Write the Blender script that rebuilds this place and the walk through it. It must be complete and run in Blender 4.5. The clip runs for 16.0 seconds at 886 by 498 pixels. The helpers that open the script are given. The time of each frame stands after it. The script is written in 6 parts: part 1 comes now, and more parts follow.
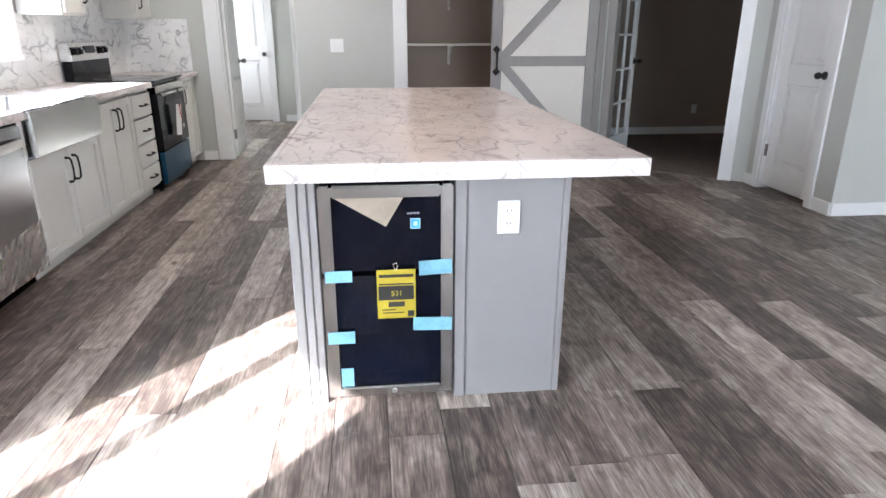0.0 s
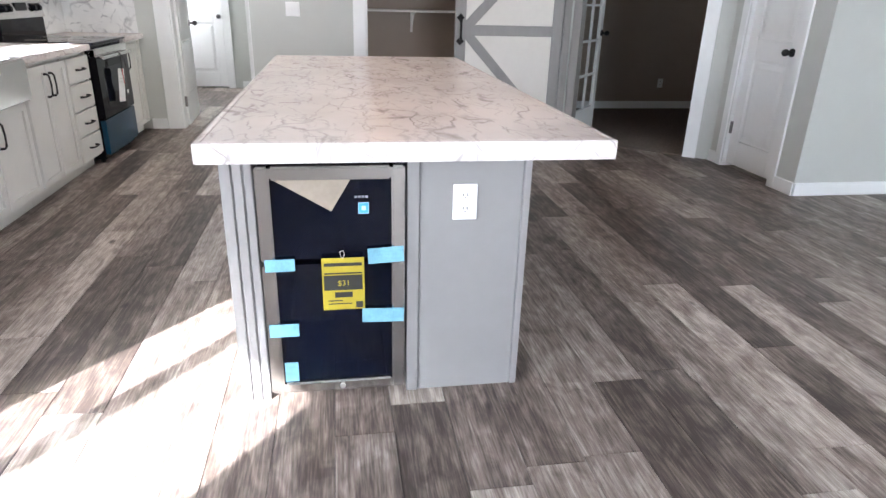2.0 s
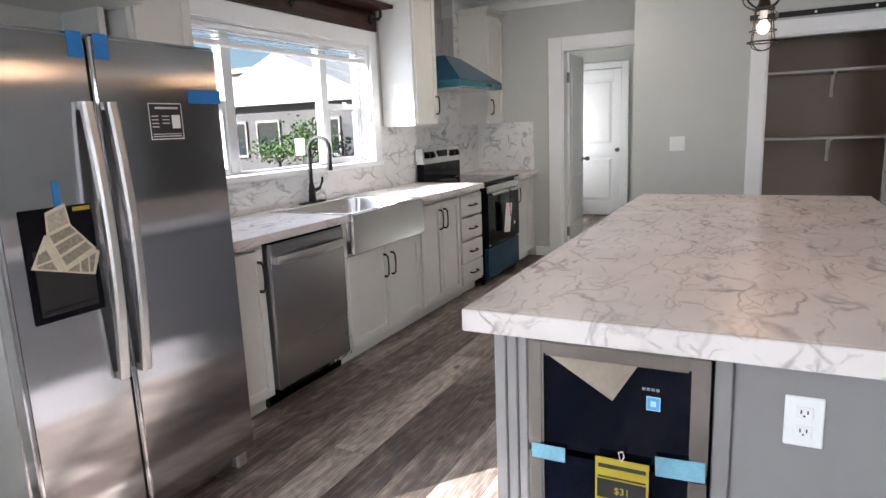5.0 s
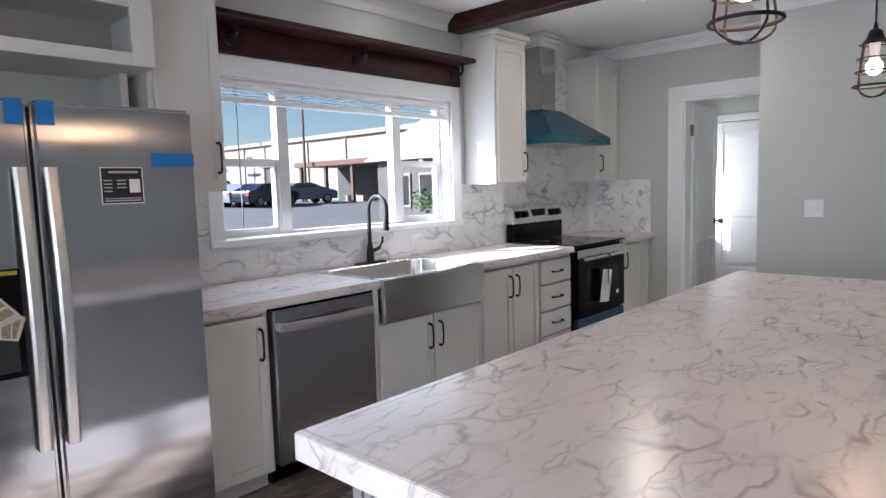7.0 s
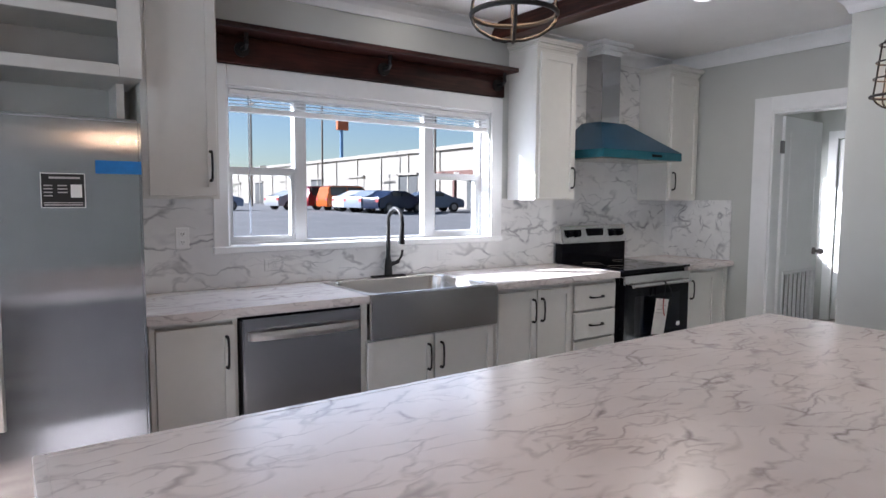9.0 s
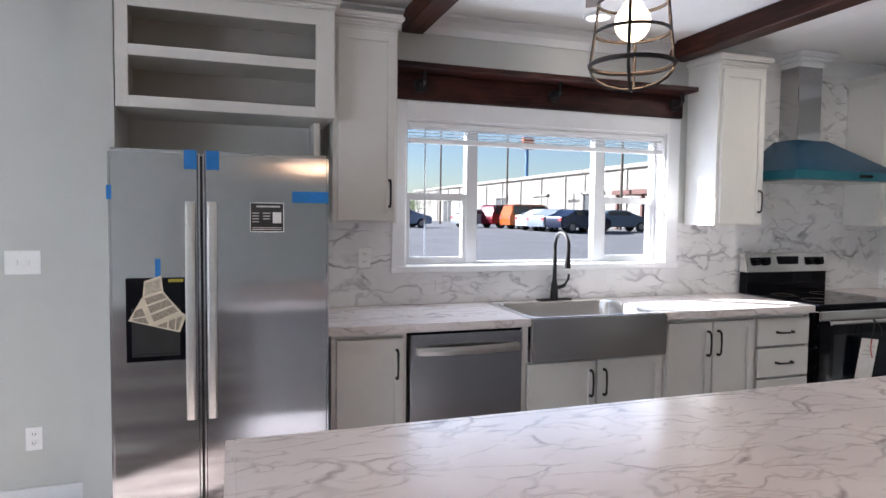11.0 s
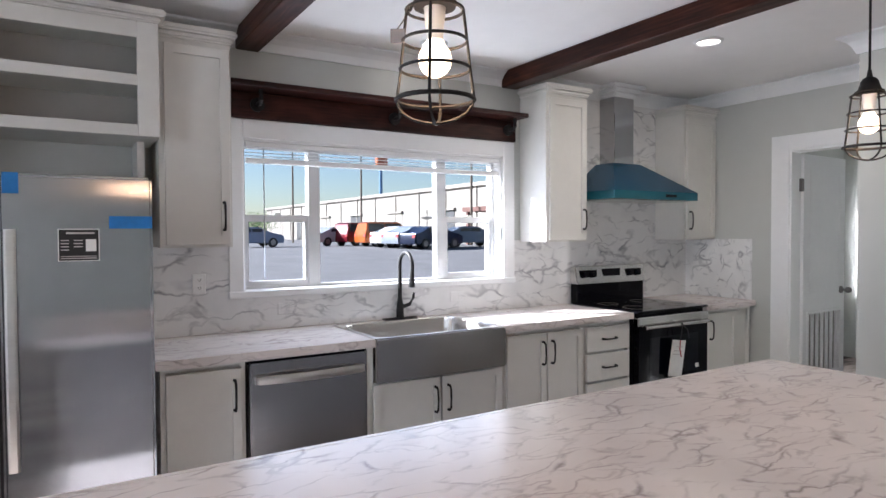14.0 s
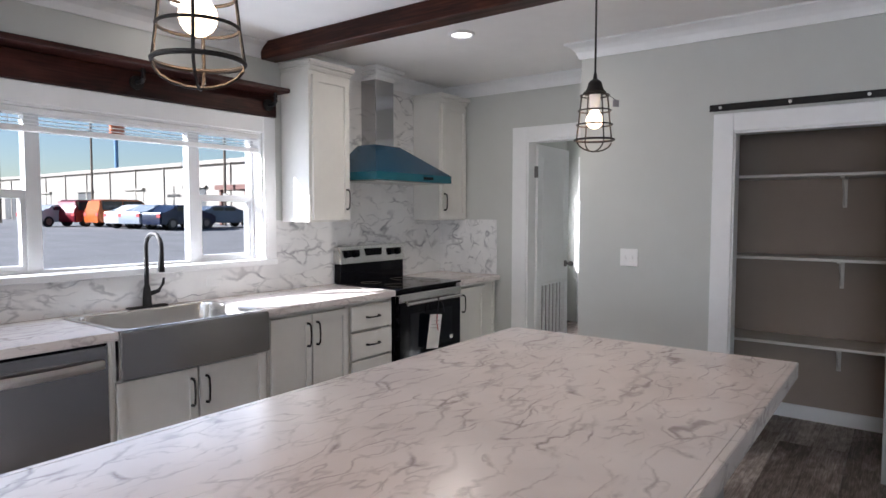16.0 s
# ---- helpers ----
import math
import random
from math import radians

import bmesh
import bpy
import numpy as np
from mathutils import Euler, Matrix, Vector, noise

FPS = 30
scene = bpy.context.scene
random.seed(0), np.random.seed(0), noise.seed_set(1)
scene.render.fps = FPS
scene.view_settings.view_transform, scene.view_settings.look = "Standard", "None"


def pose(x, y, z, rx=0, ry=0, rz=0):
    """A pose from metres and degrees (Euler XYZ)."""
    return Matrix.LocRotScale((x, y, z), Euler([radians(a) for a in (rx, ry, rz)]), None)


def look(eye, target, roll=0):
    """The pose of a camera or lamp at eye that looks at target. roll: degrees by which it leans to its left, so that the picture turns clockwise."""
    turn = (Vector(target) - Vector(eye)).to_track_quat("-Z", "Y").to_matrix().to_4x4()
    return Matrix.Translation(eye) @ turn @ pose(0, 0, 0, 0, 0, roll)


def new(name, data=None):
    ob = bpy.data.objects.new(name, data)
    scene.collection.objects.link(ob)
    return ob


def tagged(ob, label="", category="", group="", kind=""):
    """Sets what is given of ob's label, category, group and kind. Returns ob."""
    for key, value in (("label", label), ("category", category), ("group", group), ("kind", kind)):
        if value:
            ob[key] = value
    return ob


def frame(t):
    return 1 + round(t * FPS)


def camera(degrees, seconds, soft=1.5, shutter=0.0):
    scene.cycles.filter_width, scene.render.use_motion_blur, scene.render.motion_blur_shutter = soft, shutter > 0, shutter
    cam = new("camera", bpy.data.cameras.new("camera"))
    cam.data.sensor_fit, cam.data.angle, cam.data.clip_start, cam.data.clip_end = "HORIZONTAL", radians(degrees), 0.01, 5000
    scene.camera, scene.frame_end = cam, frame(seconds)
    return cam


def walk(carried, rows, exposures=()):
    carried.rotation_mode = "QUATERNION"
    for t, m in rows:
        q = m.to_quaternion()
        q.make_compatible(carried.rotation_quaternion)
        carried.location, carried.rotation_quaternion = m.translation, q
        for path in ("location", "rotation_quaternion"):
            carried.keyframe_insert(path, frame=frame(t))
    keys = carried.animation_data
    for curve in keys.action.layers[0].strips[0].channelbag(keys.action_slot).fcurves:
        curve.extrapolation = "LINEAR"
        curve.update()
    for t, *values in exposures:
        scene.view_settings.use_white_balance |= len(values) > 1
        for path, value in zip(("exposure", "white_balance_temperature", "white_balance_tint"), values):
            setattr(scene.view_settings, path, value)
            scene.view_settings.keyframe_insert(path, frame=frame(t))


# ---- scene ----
cam = camera(70.5, 16.0)
PATH = [
    (0, (0.27, 0.119, 1.288), (0.482, 1.997, 0.632), 0.1),
    (0.5, (0.289, 0.108, 1.291), (0.514, 1.994, 0.665), 0.5),
    (1, (0.323, 0.108, 1.291), (0.601, 1.986, 0.66), 1.2),
    (1.5, (0.328, 0.158, 1.283), (0.608, 2.008, 0.575), 0.3),
    (2, (0.336, 0.275, 1.287), (0.651, 2.105, 0.544), 1.6),
    (2.5, (0.347, 0.365, 1.296), (0.692, 2.193, 0.563), -0.1),
    (3, (0.406, 0.425, 1.303), (0.56, 2.303, 0.634), -1.3),
    (3.5, (0.506, 0.494, 1.328), (0.112, 2.386, 0.812), -0.3),
    (4, (0.554, 0.534, 1.344), (-0.215, 2.326, 0.896), -1.3),
    (4.5, (0.578, 0.564, 1.36), (-0.312, 2.315, 0.984), -2.3),
    (4.7, (0.582, 0.582, 1.359), (-0.29, 2.342, 0.979), -2.1),
    (6.8, (0.985, 1.254, 1.388), (-0.346, 2.729, 1.152), -2.6),
    (7, (0.997, 1.337, 1.391), (-0.348, 2.804, 1.191), -1.7),
    (7.5, (1.069, 1.523, 1.412), (-0.325, 2.948, 1.245), -3.4),
    (8, (1.251, 1.711, 1.409), (-0.253, 3.018, 1.235), -1.9),
    (8.5, (1.359, 1.866, 1.404), (-0.217, 3.079, 1.19), -1.5),
    (9, (1.352, 1.995, 1.404), (-0.276, 3.146, 1.243), 0.3),
    (9.5, (1.367, 2.018, 1.415), (-0.409, 2.93, 1.292), -0.5),
    (10, (1.44, 2.026, 1.416), (-0.416, 2.758, 1.275), 0.3),
    (10.2, (1.472, 2.032, 1.421), (-0.41, 2.693, 1.286), 0.9),
    (12.5, (1.492, 2.071, 1.458), (-0.4, 2.714, 1.378), 0.5),
    (13, (1.52, 2.093, 1.46), (-0.297, 2.928, 1.41), 0.1),
    (13.5, (1.523, 2.104, 1.466), (-0.239, 3.049, 1.437), -0.3),
    (14, (1.517, 2.11, 1.464), (-0.185, 3.159, 1.412), -0.3),
    (14.5, (1.504, 2.12, 1.457), (-0.124, 3.274, 1.324), 0.4),
    (15, (1.479, 2.119, 1.458), (-0.041, 3.411, 1.313), 0.8),
    (15.5, (1.465, 2.109, 1.461), (0.11, 3.576, 1.34), 0.9),
    (16, (1.471, 2.108, 1.462), (0.281, 3.711, 1.346), 0.1),
]
EXPOSURES = [(0, 2.91, 5940, 13), (3.0, 3.01, 5970, 13), (3.5, 2.82, 6120, 14), (4.0, 2.72, 6140, 14), (4.7, 2.38, 6150, 14), (6.8, 2.08, 5840, 14), (9.0, 2.06, 5770, 15), (10.2, 2.23, 5850, 15.5), (12.5, 2.26, 5890, 15), (13.5, 2.31, 5870, 15), (14.5, 2.08, 5960, 15.5), (15.0, 1.93, 5960, 15.5), (16.0, 2.15, 5930, 15)]
walk(cam, [(t, look(eye, target, roll)) for t, eye, target, roll in PATH], EXPOSURES)

# ---- light ----
SUN = Vector((0.62, 0.785, -0.55)).normalized()
world = bpy.data.worlds.new("sky")
scene.world = world
world.use_nodes = True
wn = world.node_tree
sky = wn.nodes.new("ShaderNodeTexSky")
sky.sky_type, sky.sun_disc = "NISHITA", False
sky.sun_elevation = math.asin(-SUN.z)
sky.sun_rotation = math.atan2(-SUN.x, -SUN.y)
sky.dust_density, sky.ozone_density = 0.6, 1.5
wn.links.new(sky.outputs[0], wn.nodes["Background"].inputs[0])
wn.nodes["Background"].inputs[1].default_value = 0.05
sun_data = bpy.data.lights.new("sun", "SUN")
sun_data.energy, sun_data.angle, sun_data.color = 6.5, radians(0.5), (1.0, 0.965, 0.91)
sun = new("sun", sun_data)
sun.matrix_world = look((0, 0, 30), Vector((0, 0, 30)) + SUN)


def area(name, eye, target, sx, sy, watts, color):
    d = bpy.data.lights.new(name, "AREA")
    d.shape, d.size, d.size_y, d.energy, d.color = "RECTANGLE", sx, sy, watts, color
    o = new(name, d)
    o.matrix_world = look(eye, target)
    return o


def bulb(name, p, watts, color, r=0.03):
    d = bpy.data.lights.new(name, "POINT")
    d.energy, d.color, d.shadow_soft_size = watts, color, r
    o = new(name, d)
    o.location = p
    return o


# skylight in the window and glass-door openings
area("skylight_patio", (-2.16, -0.05, 1.05), (0, -0.05, 0.9), 1.3, 1.85, 10, (0.90, 0.95, 1.0))
# the living lamp is added fill, set in an invented south window
area("fill_living", (2.9, -3.40, 1.25), (2.9, 0, 1.0), 2.5, 1.6, 14, (0.89, 0.945, 1.0))
area("skylight_kitchen", (-2.126, 3.94, 1.56), (0, 3.94, 1.3), 1.78, 0.78, 2.7, (0.78, 0.87, 1.0))
area("skylight_hall", (-2.40, 9.43, 1.40), (0, 8.6, 1.2), 0.5, 0.95, 3.4, (1.0, 0.96, 0.90))
bulb("pendant_bulb_light", (0.592, 2.666, 1.759), 1.2, (1.0, 0.60, 0.32), 0.03)
bulb("pendant_bulb_light", (0.585, 4.18, 1.782), 1.2, (1.0, 0.60, 0.32), 0.03)


CANS = ((-0.90, 5.50, 2.4), (-1.79, 4.09, 0.25))   # recessed ceiling lamps
for cx, cy, watts in CANS:
    can = bpy.data.lights.new("recessed_lamp_light", "AREA")
    can.shape, can.size, can.energy, can.color = "DISK", 0.12, watts, (1.0, 0.88, 0.72)
    new("recessed_lamp_light", can).location = (cx, cy, 2.60)

# ---- materials ----
def mat(name, color, rough=0.5, metal=0.0, noise_scale=0.0, amount=0.08, bump=0.0, bump_scale=200.0, stretch=(1, 1, 1), vary=0.0, spec=0.5):
    """A surface with two scales of variation, fine relief and, with vary, a shift from piece to piece."""
    m = bpy.data.materials.new(name)
    m.use_nodes = True
    t = m.node_tree
    b = t.nodes["Principled BSDF"]
    b.inputs["Roughness"].default_value = rough
    b.inputs["Metallic"].default_value = metal
    b.inputs["Specular IOR Level"].default_value = spec
    geo = t.nodes.new("ShaderNodeNewGeometry")
    mp = t.nodes.new("ShaderNodeMapping")
    mp.inputs["Scale"].default_value = stretch
    t.links.new(geo.outputs["Position"], mp.inputs["Vector"])
    rgb = t.nodes.new("ShaderNodeRGB")
    rgb.outputs[0].default_value = (*color, 1)
    out = rgb.outputs[0]
    if noise_scale:
        for sc, am in ((noise_scale, amount), (noise_scale * 7, amount * 0.6)):
            n = t.nodes.new("ShaderNodeTexNoise")
            n.inputs["Scale"].default_value = sc
            n.inputs["Detail"].default_value = 4
            t.links.new(mp.outputs[0], n.inputs["Vector"])
            r = t.nodes.new("ShaderNodeMapRange")
            r.inputs["From Min"].default_value, r.inputs["From Max"].default_value = 0.3, 0.7
            r.inputs["To Min"].default_value, r.inputs["To Max"].default_value = 1 - am, 1 + am
            t.links.new(n.outputs["Fac"], r.inputs["Value"])
            mx = t.nodes.new("ShaderNodeVectorMath")
            mx.operation = "SCALE"
            t.links.new(out, mx.inputs[0])
            t.links.new(r.outputs[0], mx.inputs["Scale"])
            out = mx.outputs[0]
        rr = t.nodes.new("ShaderNodeMapRange")
        rr.inputs["To Min"].default_value, rr.inputs["To Max"].default_value = max(0.02, rough - (0.015 if metal > 0.5 else 0.06)), min(1, rough + (0.015 if metal > 0.5 else 0.06))
        t.links.new(n.outputs["Fac"], rr.inputs["Value"])
        t.links.new(rr.outputs[0], b.inputs["Roughness"])
    if vary:
        oi = t.nodes.new("ShaderNodeObjectInfo")
        r = t.nodes.new("ShaderNodeMapRange")
        r.inputs["To Min"].default_value, r.inputs["To Max"].default_value = 1 - vary, 1 + vary
        t.links.new(oi.outputs["Random"], r.inputs["Value"])
        mx = t.nodes.new("ShaderNodeVectorMath")
        mx.operation = "SCALE"
        t.links.new(out, mx.inputs[0])
        t.links.new(r.outputs[0], mx.inputs["Scale"])
        out = mx.outputs[0]
    t.links.new(out, b.inputs["Base Color"])
    if bump:
        n = t.nodes.new("ShaderNodeTexNoise")
        n.inputs["Scale"].default_value = bump_scale
        t.links.new(mp.outputs[0], n.inputs["Vector"])
        bp = t.nodes.new("ShaderNodeBump")
        bp.inputs["Strength"].default_value, bp.inputs["Distance"].default_value = bump, 0.002
        t.links.new(n.outputs["Fac"], bp.inputs["Height"])
        t.links.new(bp.outputs[0], b.inputs["Normal"])
    return m


def bsdf(m):
    return m.node_tree.nodes["Principled BSDF"]


def wood(name, colors, along, scale, rough, vary, bump=0.15, island=False):
    """Grain that runs along one axis, in a ramp of colours, with knots and a shift from board to board."""
    m = bpy.data.materials.new(name)
    m.use_nodes = True
    t = m.node_tree
    b = t.nodes["Principled BSDF"]
    geo = t.nodes.new("ShaderNodeNewGeometry")
    if island:
        rnd = geo.outputs["Random Per Island"]
    else:
        rnd = t.nodes.new("ShaderNodeObjectInfo").outputs["Random"]
    off = t.nodes.new("ShaderNodeVectorMath")
    off.operation = "MULTIPLY_ADD"
    cmb = t.nodes.new("ShaderNodeCombineXYZ")
    for k in range(3):
        t.links.new(rnd, cmb.inputs[k])
    off.inputs[1].default_value = (37.0, 53.0, 29.0)
    t.links.new(cmb.outputs[0], off.inputs[0])
    t.links.new(geo.outputs["Position"], off.inputs[2])
    st = [1.0, 1.0, 1.0]
    st[along] = 0.045

    def noisy(sc, stretch, detail, distortion=0.0):
        mp = t.nodes.new("ShaderNodeMapping")
        mp.inputs["Scale"].default_value = stretch
        t.links.new(off.outputs[0], mp.inputs["Vector"])
        n = t.nodes.new("ShaderNodeTexNoise")
        n.inputs["Scale"].default_value, n.inputs["Detail"].default_value = sc, detail
        n.inputs["Distortion"].default_value = distortion
        t.links.new(mp.outputs[0], n.inputs["Vector"])
        return n.outputs["Fac"]

    st2 = [1.0, 1.0, 1.0]
    st2[along] = 0.22
    fine, coarse = noisy(scale, st, 8, 0.4), noisy(scale * 0.16, st2, 4, 0.8)
    ad = t.nodes.new("ShaderNodeMath")
    ad.operation = "MULTIPLY_ADD"
    t.links.new(coarse, ad.inputs[0])
    ad.inputs[1].default_value = 0.9
    fsc = t.nodes.new("ShaderNodeMath")
    fsc.operation = "MULTIPLY_ADD"
    t.links.new(fine, fsc.inputs[0])
    fsc.inputs[1].default_value, fsc.inputs[2].default_value = 0.6, 0.2
    t.links.new(fsc.outputs[0], ad.inputs[2])
    st3 = [1.0, 1.0, 1.0]
    st3[along] = 0.45
    blot = noisy(scale * 0.22, st3, 8, 1.6)
    adb = t.nodes.new("ShaderNodeMath")
    adb.operation = "MULTIPLY_ADD"
    t.links.new(blot, adb.inputs[0])
    adb.inputs[1].default_value = 1.05
    t.links.new(ad.outputs[0], adb.inputs[2])
    st4 = [1.0, 1.0, 1.0]
    st4[along] = 0.06
    crisp = noisy(scale * 3.2, st4, 5, 0.0)
    adc = t.nodes.new("ShaderNodeMath")
    adc.operation = "MULTIPLY_ADD"
    t.links.new(crisp, adc.inputs[0])
    adc.inputs[1].default_value = 1.1
    t.links.new(adb.outputs[0], adc.inputs[2])
    adb = adc
    sb = t.nodes.new("ShaderNodeMath")
    sb.operation = "SUBTRACT"
    t.links.new(adb.outputs[0], sb.inputs[0])
    sb.inputs[1].default_value = 1.06
    ad2 = t.nodes.new("ShaderNodeMath")
    ad2.operation = "MULTIPLY_ADD"
    t.links.new(rnd, ad2.inputs[0])
    ad2.inputs[1].default_value = vary
    t.links.new(sb.outputs[0], ad2.inputs[2])
    ramp = t.nodes.new("ShaderNodeValToRGB")
    n = len(colors)
    lo, hi = 0.81, 1.31 + vary * 0.85
    mr = t.nodes.new("ShaderNodeMapRange")
    mr.inputs["From Min"].default_value, mr.inputs["From Max"].default_value = lo, hi
    t.links.new(ad2.outputs[0], mr.inputs["Value"])
    for k, c in enumerate(colors):
        e = ramp.color_ramp.elements[k] if k < 2 else ramp.color_ramp.elements.new(k / (n - 1))
        e.position, e.color = k / (n - 1), (*c, 1)
    for k, c in enumerate(colors):
        ramp.color_ramp.elements[k].color = (*c, 1)
    t.links.new(mr.outputs[0], ramp.inputs[0])
    # small dark knots, longer along the grain
    mk = t.nodes.new("ShaderNodeMapping")
    mk.inputs["Scale"].default_value = [0.55 if k == along else 1.0 for k in range(3)]
    t.links.new(off.outputs[0], mk.inputs["Vector"])
    vo = t.nodes.new("ShaderNodeTexVoronoi")
    vo.inputs["Scale"].default_value = 4.2
    t.links.new(mk.outputs[0], vo.inputs["Vector"])
    kr = t.nodes.new("ShaderNodeMapRange")
    kr.inputs["From Min"].default_value, kr.inputs["From Max"].default_value = 0.035, 0.085
    kr.inputs["To Min"].default_value = 0.28
    t.links.new(vo.outputs["Distance"], kr.inputs["Value"])
    km = t.nodes.new("ShaderNodeVectorMath")
    km.operation = "SCALE"
    t.links.new(ramp.outputs[0], km.inputs[0])
    t.links.new(kr.outputs[0], km.inputs["Scale"])
    t.links.new(km.outputs[0], b.inputs["Base Color"])
    r = t.nodes.new("ShaderNodeMapRange")
    r.inputs["To Min"].default_value, r.inputs["To Max"].default_value = rough + 0.12, rough - 0.1
    t.links.new(fine, r.inputs["Value"])
    t.links.new(r.outputs[0], b.inputs["Roughness"])
    bp = t.nodes.new("ShaderNodeBump")
    bp.inputs["Strength"].default_value, bp.inputs["Distance"].default_value = bump, 0.002
    t.links.new(fine, bp.inputs["Height"])
    t.links.new(bp.outputs[0], b.inputs["Normal"])
    return m


def marble(name, ground, vein, scale, rough, strength):
    """White stone-look laminate: broken angular veins at three sizes over a cloudy ground."""
    m = bpy.data.materials.new(name)
    m.use_nodes = True
    t = m.node_tree
    b = t.nodes["Principled BSDF"]
    b.inputs["Roughness"].default_value = rough
    geo = t.nodes.new("ShaderNodeNewGeometry")
    warp = t.nodes.new("ShaderNodeTexNoise")
    warp.inputs["Scale"].default_value, warp.inputs["Detail"].default_value = 7.0, 5
    t.links.new(geo.outputs["Position"], warp.inputs["Vector"])
    mixv = t.nodes.new("ShaderNodeVectorMath")
    mixv.operation = "MULTIPLY_ADD"
    mixv.inputs[1].default_value = (0.08, 0.08, 0.08)
    t.links.new(warp.outputs["Color"], mixv.inputs[0])
    t.links.new(geo.outputs["Position"], mixv.inputs[2])

    def noise_range(vec, sc, lo, hi, a, z):
        n = t.nodes.new("ShaderNodeTexNoise")
        n.inputs["Scale"].default_value, n.inputs["Detail"].default_value = sc, 4
        t.links.new(vec, n.inputs["Vector"])
        r = t.nodes.new("ShaderNodeMapRange")
        r.inputs["From Min"].default_value, r.inputs["From Max"].default_value = lo, hi
        r.inputs["To Min"].default_value, r.inputs["To Max"].default_value = a, z
        t.links.new(n.outputs["Fac"], r.inputs["Value"])
        return r.outputs[0]

    total = None
    for sc, wide, amp, seed in ((scale, 0.040, 1.0, 0.0), (scale * 1.5, 0.050, 0.75, 7.3)):
        mp = t.nodes.new("ShaderNodeMapping")
        mp.inputs["Rotation"].default_value = (0.5, 0.3, 0.7 + seed * 0.13)
        mp.inputs["Scale"].default_value = (1.0, 0.36, 1.0)
        mp.inputs["Location"].default_value = (seed, seed * 2, seed)
        t.links.new(mixv.outputs[0], mp.inputs["Vector"])
        v = t.nodes.new("ShaderNodeTexVoronoi")
        v.feature = "DISTANCE_TO_EDGE"
        v.inputs["Scale"].default_value = sc
        t.links.new(mp.outputs[0], v.inputs["Vector"])
        r = t.nodes.new("ShaderNodeMapRange")
        r.inputs["From Min"].default_value = 0.0
        t.links.new(noise_range(mp.outputs[0], sc * 3.0, 0.35, 0.7, wide * 0.35, wide * 1.7), r.inputs["From Max"])
        r.inputs["To Min"].default_value, r.inputs["To Max"].default_value = amp, 0.0
        t.links.new(v.outputs["Distance"], r.inputs["Value"])
        mu = t.nodes.new("ShaderNodeMath")
        mu.operation = "MULTIPLY"
        t.links.new(r.outputs[0], mu.inputs[0])
        t.links.new(noise_range(mp.outputs[0], sc * 1.7, 0.47, 0.65, 0.0, 1.0), mu.inputs[1])
        if total is None:
            total = mu.outputs[0]
        else:
            mxx = t.nodes.new("ShaderNodeMath")
            mxx.operation = "MAXIMUM"
            t.links.new(total, mxx.inputs[0])
            t.links.new(mu.outputs[0], mxx.inputs[1])
            total = mxx.outputs[0]
    # long flowing wisps
    for sc, wide, amp, seed in ((scale * 0.42, 0.016, 0.8, 1.7), (scale * 0.9, 0.02, 0.55, 5.9)):
        mp = t.nodes.new("ShaderNodeMapping")
        mp.inputs["Rotation"].default_value = (0.4, 0.2, 0.9 + seed * 0.1)
        mp.inputs["Scale"].default_value = (1.0, 0.45, 1.0)
        mp.inputs["Location"].default_value = (seed, seed, seed * 3)
        t.links.new(mixv.outputs[0], mp.inputs["Vector"])
        n = t.nodes.new("ShaderNodeTexNoise")
        n.inputs["Scale"].default_value, n.inputs["Detail"].default_value = sc, 3
        t.links.new(mp.outputs[0], n.inputs["Vector"])
        r = t.nodes.new("ShaderNodeMapRange")
        r.interpolation_type = "SMOOTHSTEP"
        r.inputs["To Min"].default_value, r.inputs["To Max"].default_value = amp, 0.0
        r.inputs["From Max"].default_value = wide
        d = t.nodes.new("ShaderNodeMath")
        d.operation = "SUBTRACT"
        d.inputs[1].default_value = 0.5
        t.links.new(n.outputs["Fac"], d.inputs[0])
        ab = t.nodes.new("ShaderNodeMath")
        ab.operation = "ABSOLUTE"
        t.links.new(d.outputs[0], ab.inputs[0])
        t.links.new(ab.outputs[0], r.inputs["Value"])
        mu = t.nodes.new("ShaderNodeMath")
        mu.operation = "MULTIPLY"
        t.links.new(r.outputs[0], mu.inputs[0])
        t.links.new(noise_range(mp.outputs[0], sc * 2.2, 0.42, 0.62, 0.0, 1.0), mu.inputs[1])
        mxx = t.nodes.new("ShaderNodeMath")
        mxx.operation = "MAXIMUM"
        t.links.new(total, mxx.inputs[0])
        t.links.new(mu.outputs[0], mxx.inputs[1])
        total = mxx.outputs[0]
    st = t.nodes.new("ShaderNodeMath")
    st.operation = "MULTIPLY_ADD"
    st.use_clamp = True
    st.inputs[1].default_value = strength
    t.links.new(total, st.inputs[0])
    t.links.new(noise_range(mixv.outputs[0], 3.0, 0.40, 0.72, 0.0, 0.22), st.inputs[2])
    mx = t.nodes.new("ShaderNodeMix")
    mx.data_type = "RGBA"
    mx.inputs[6].default_value, mx.inputs[7].default_value = (*ground, 1), (*vein, 1)
    t.links.new(st.outputs[0], mx.inputs[0])
    t.links.new(mx.outputs[2], b.inputs["Base Color"])
    return m


def glass(name, tint=(0.95, 0.97, 0.97), rough=0.0):
    m = bpy.data.materials.new(name)
    m.use_nodes = True
    b = bsdf(m)
    b.inputs["Base Color"].default_value = (*tint, 1)
    b.inputs["Roughness"].default_value = rough
    b.inputs["Transmission Weight"].default_value = 1.0
    b.inputs["IOR"].default_value = 1.05
    return m


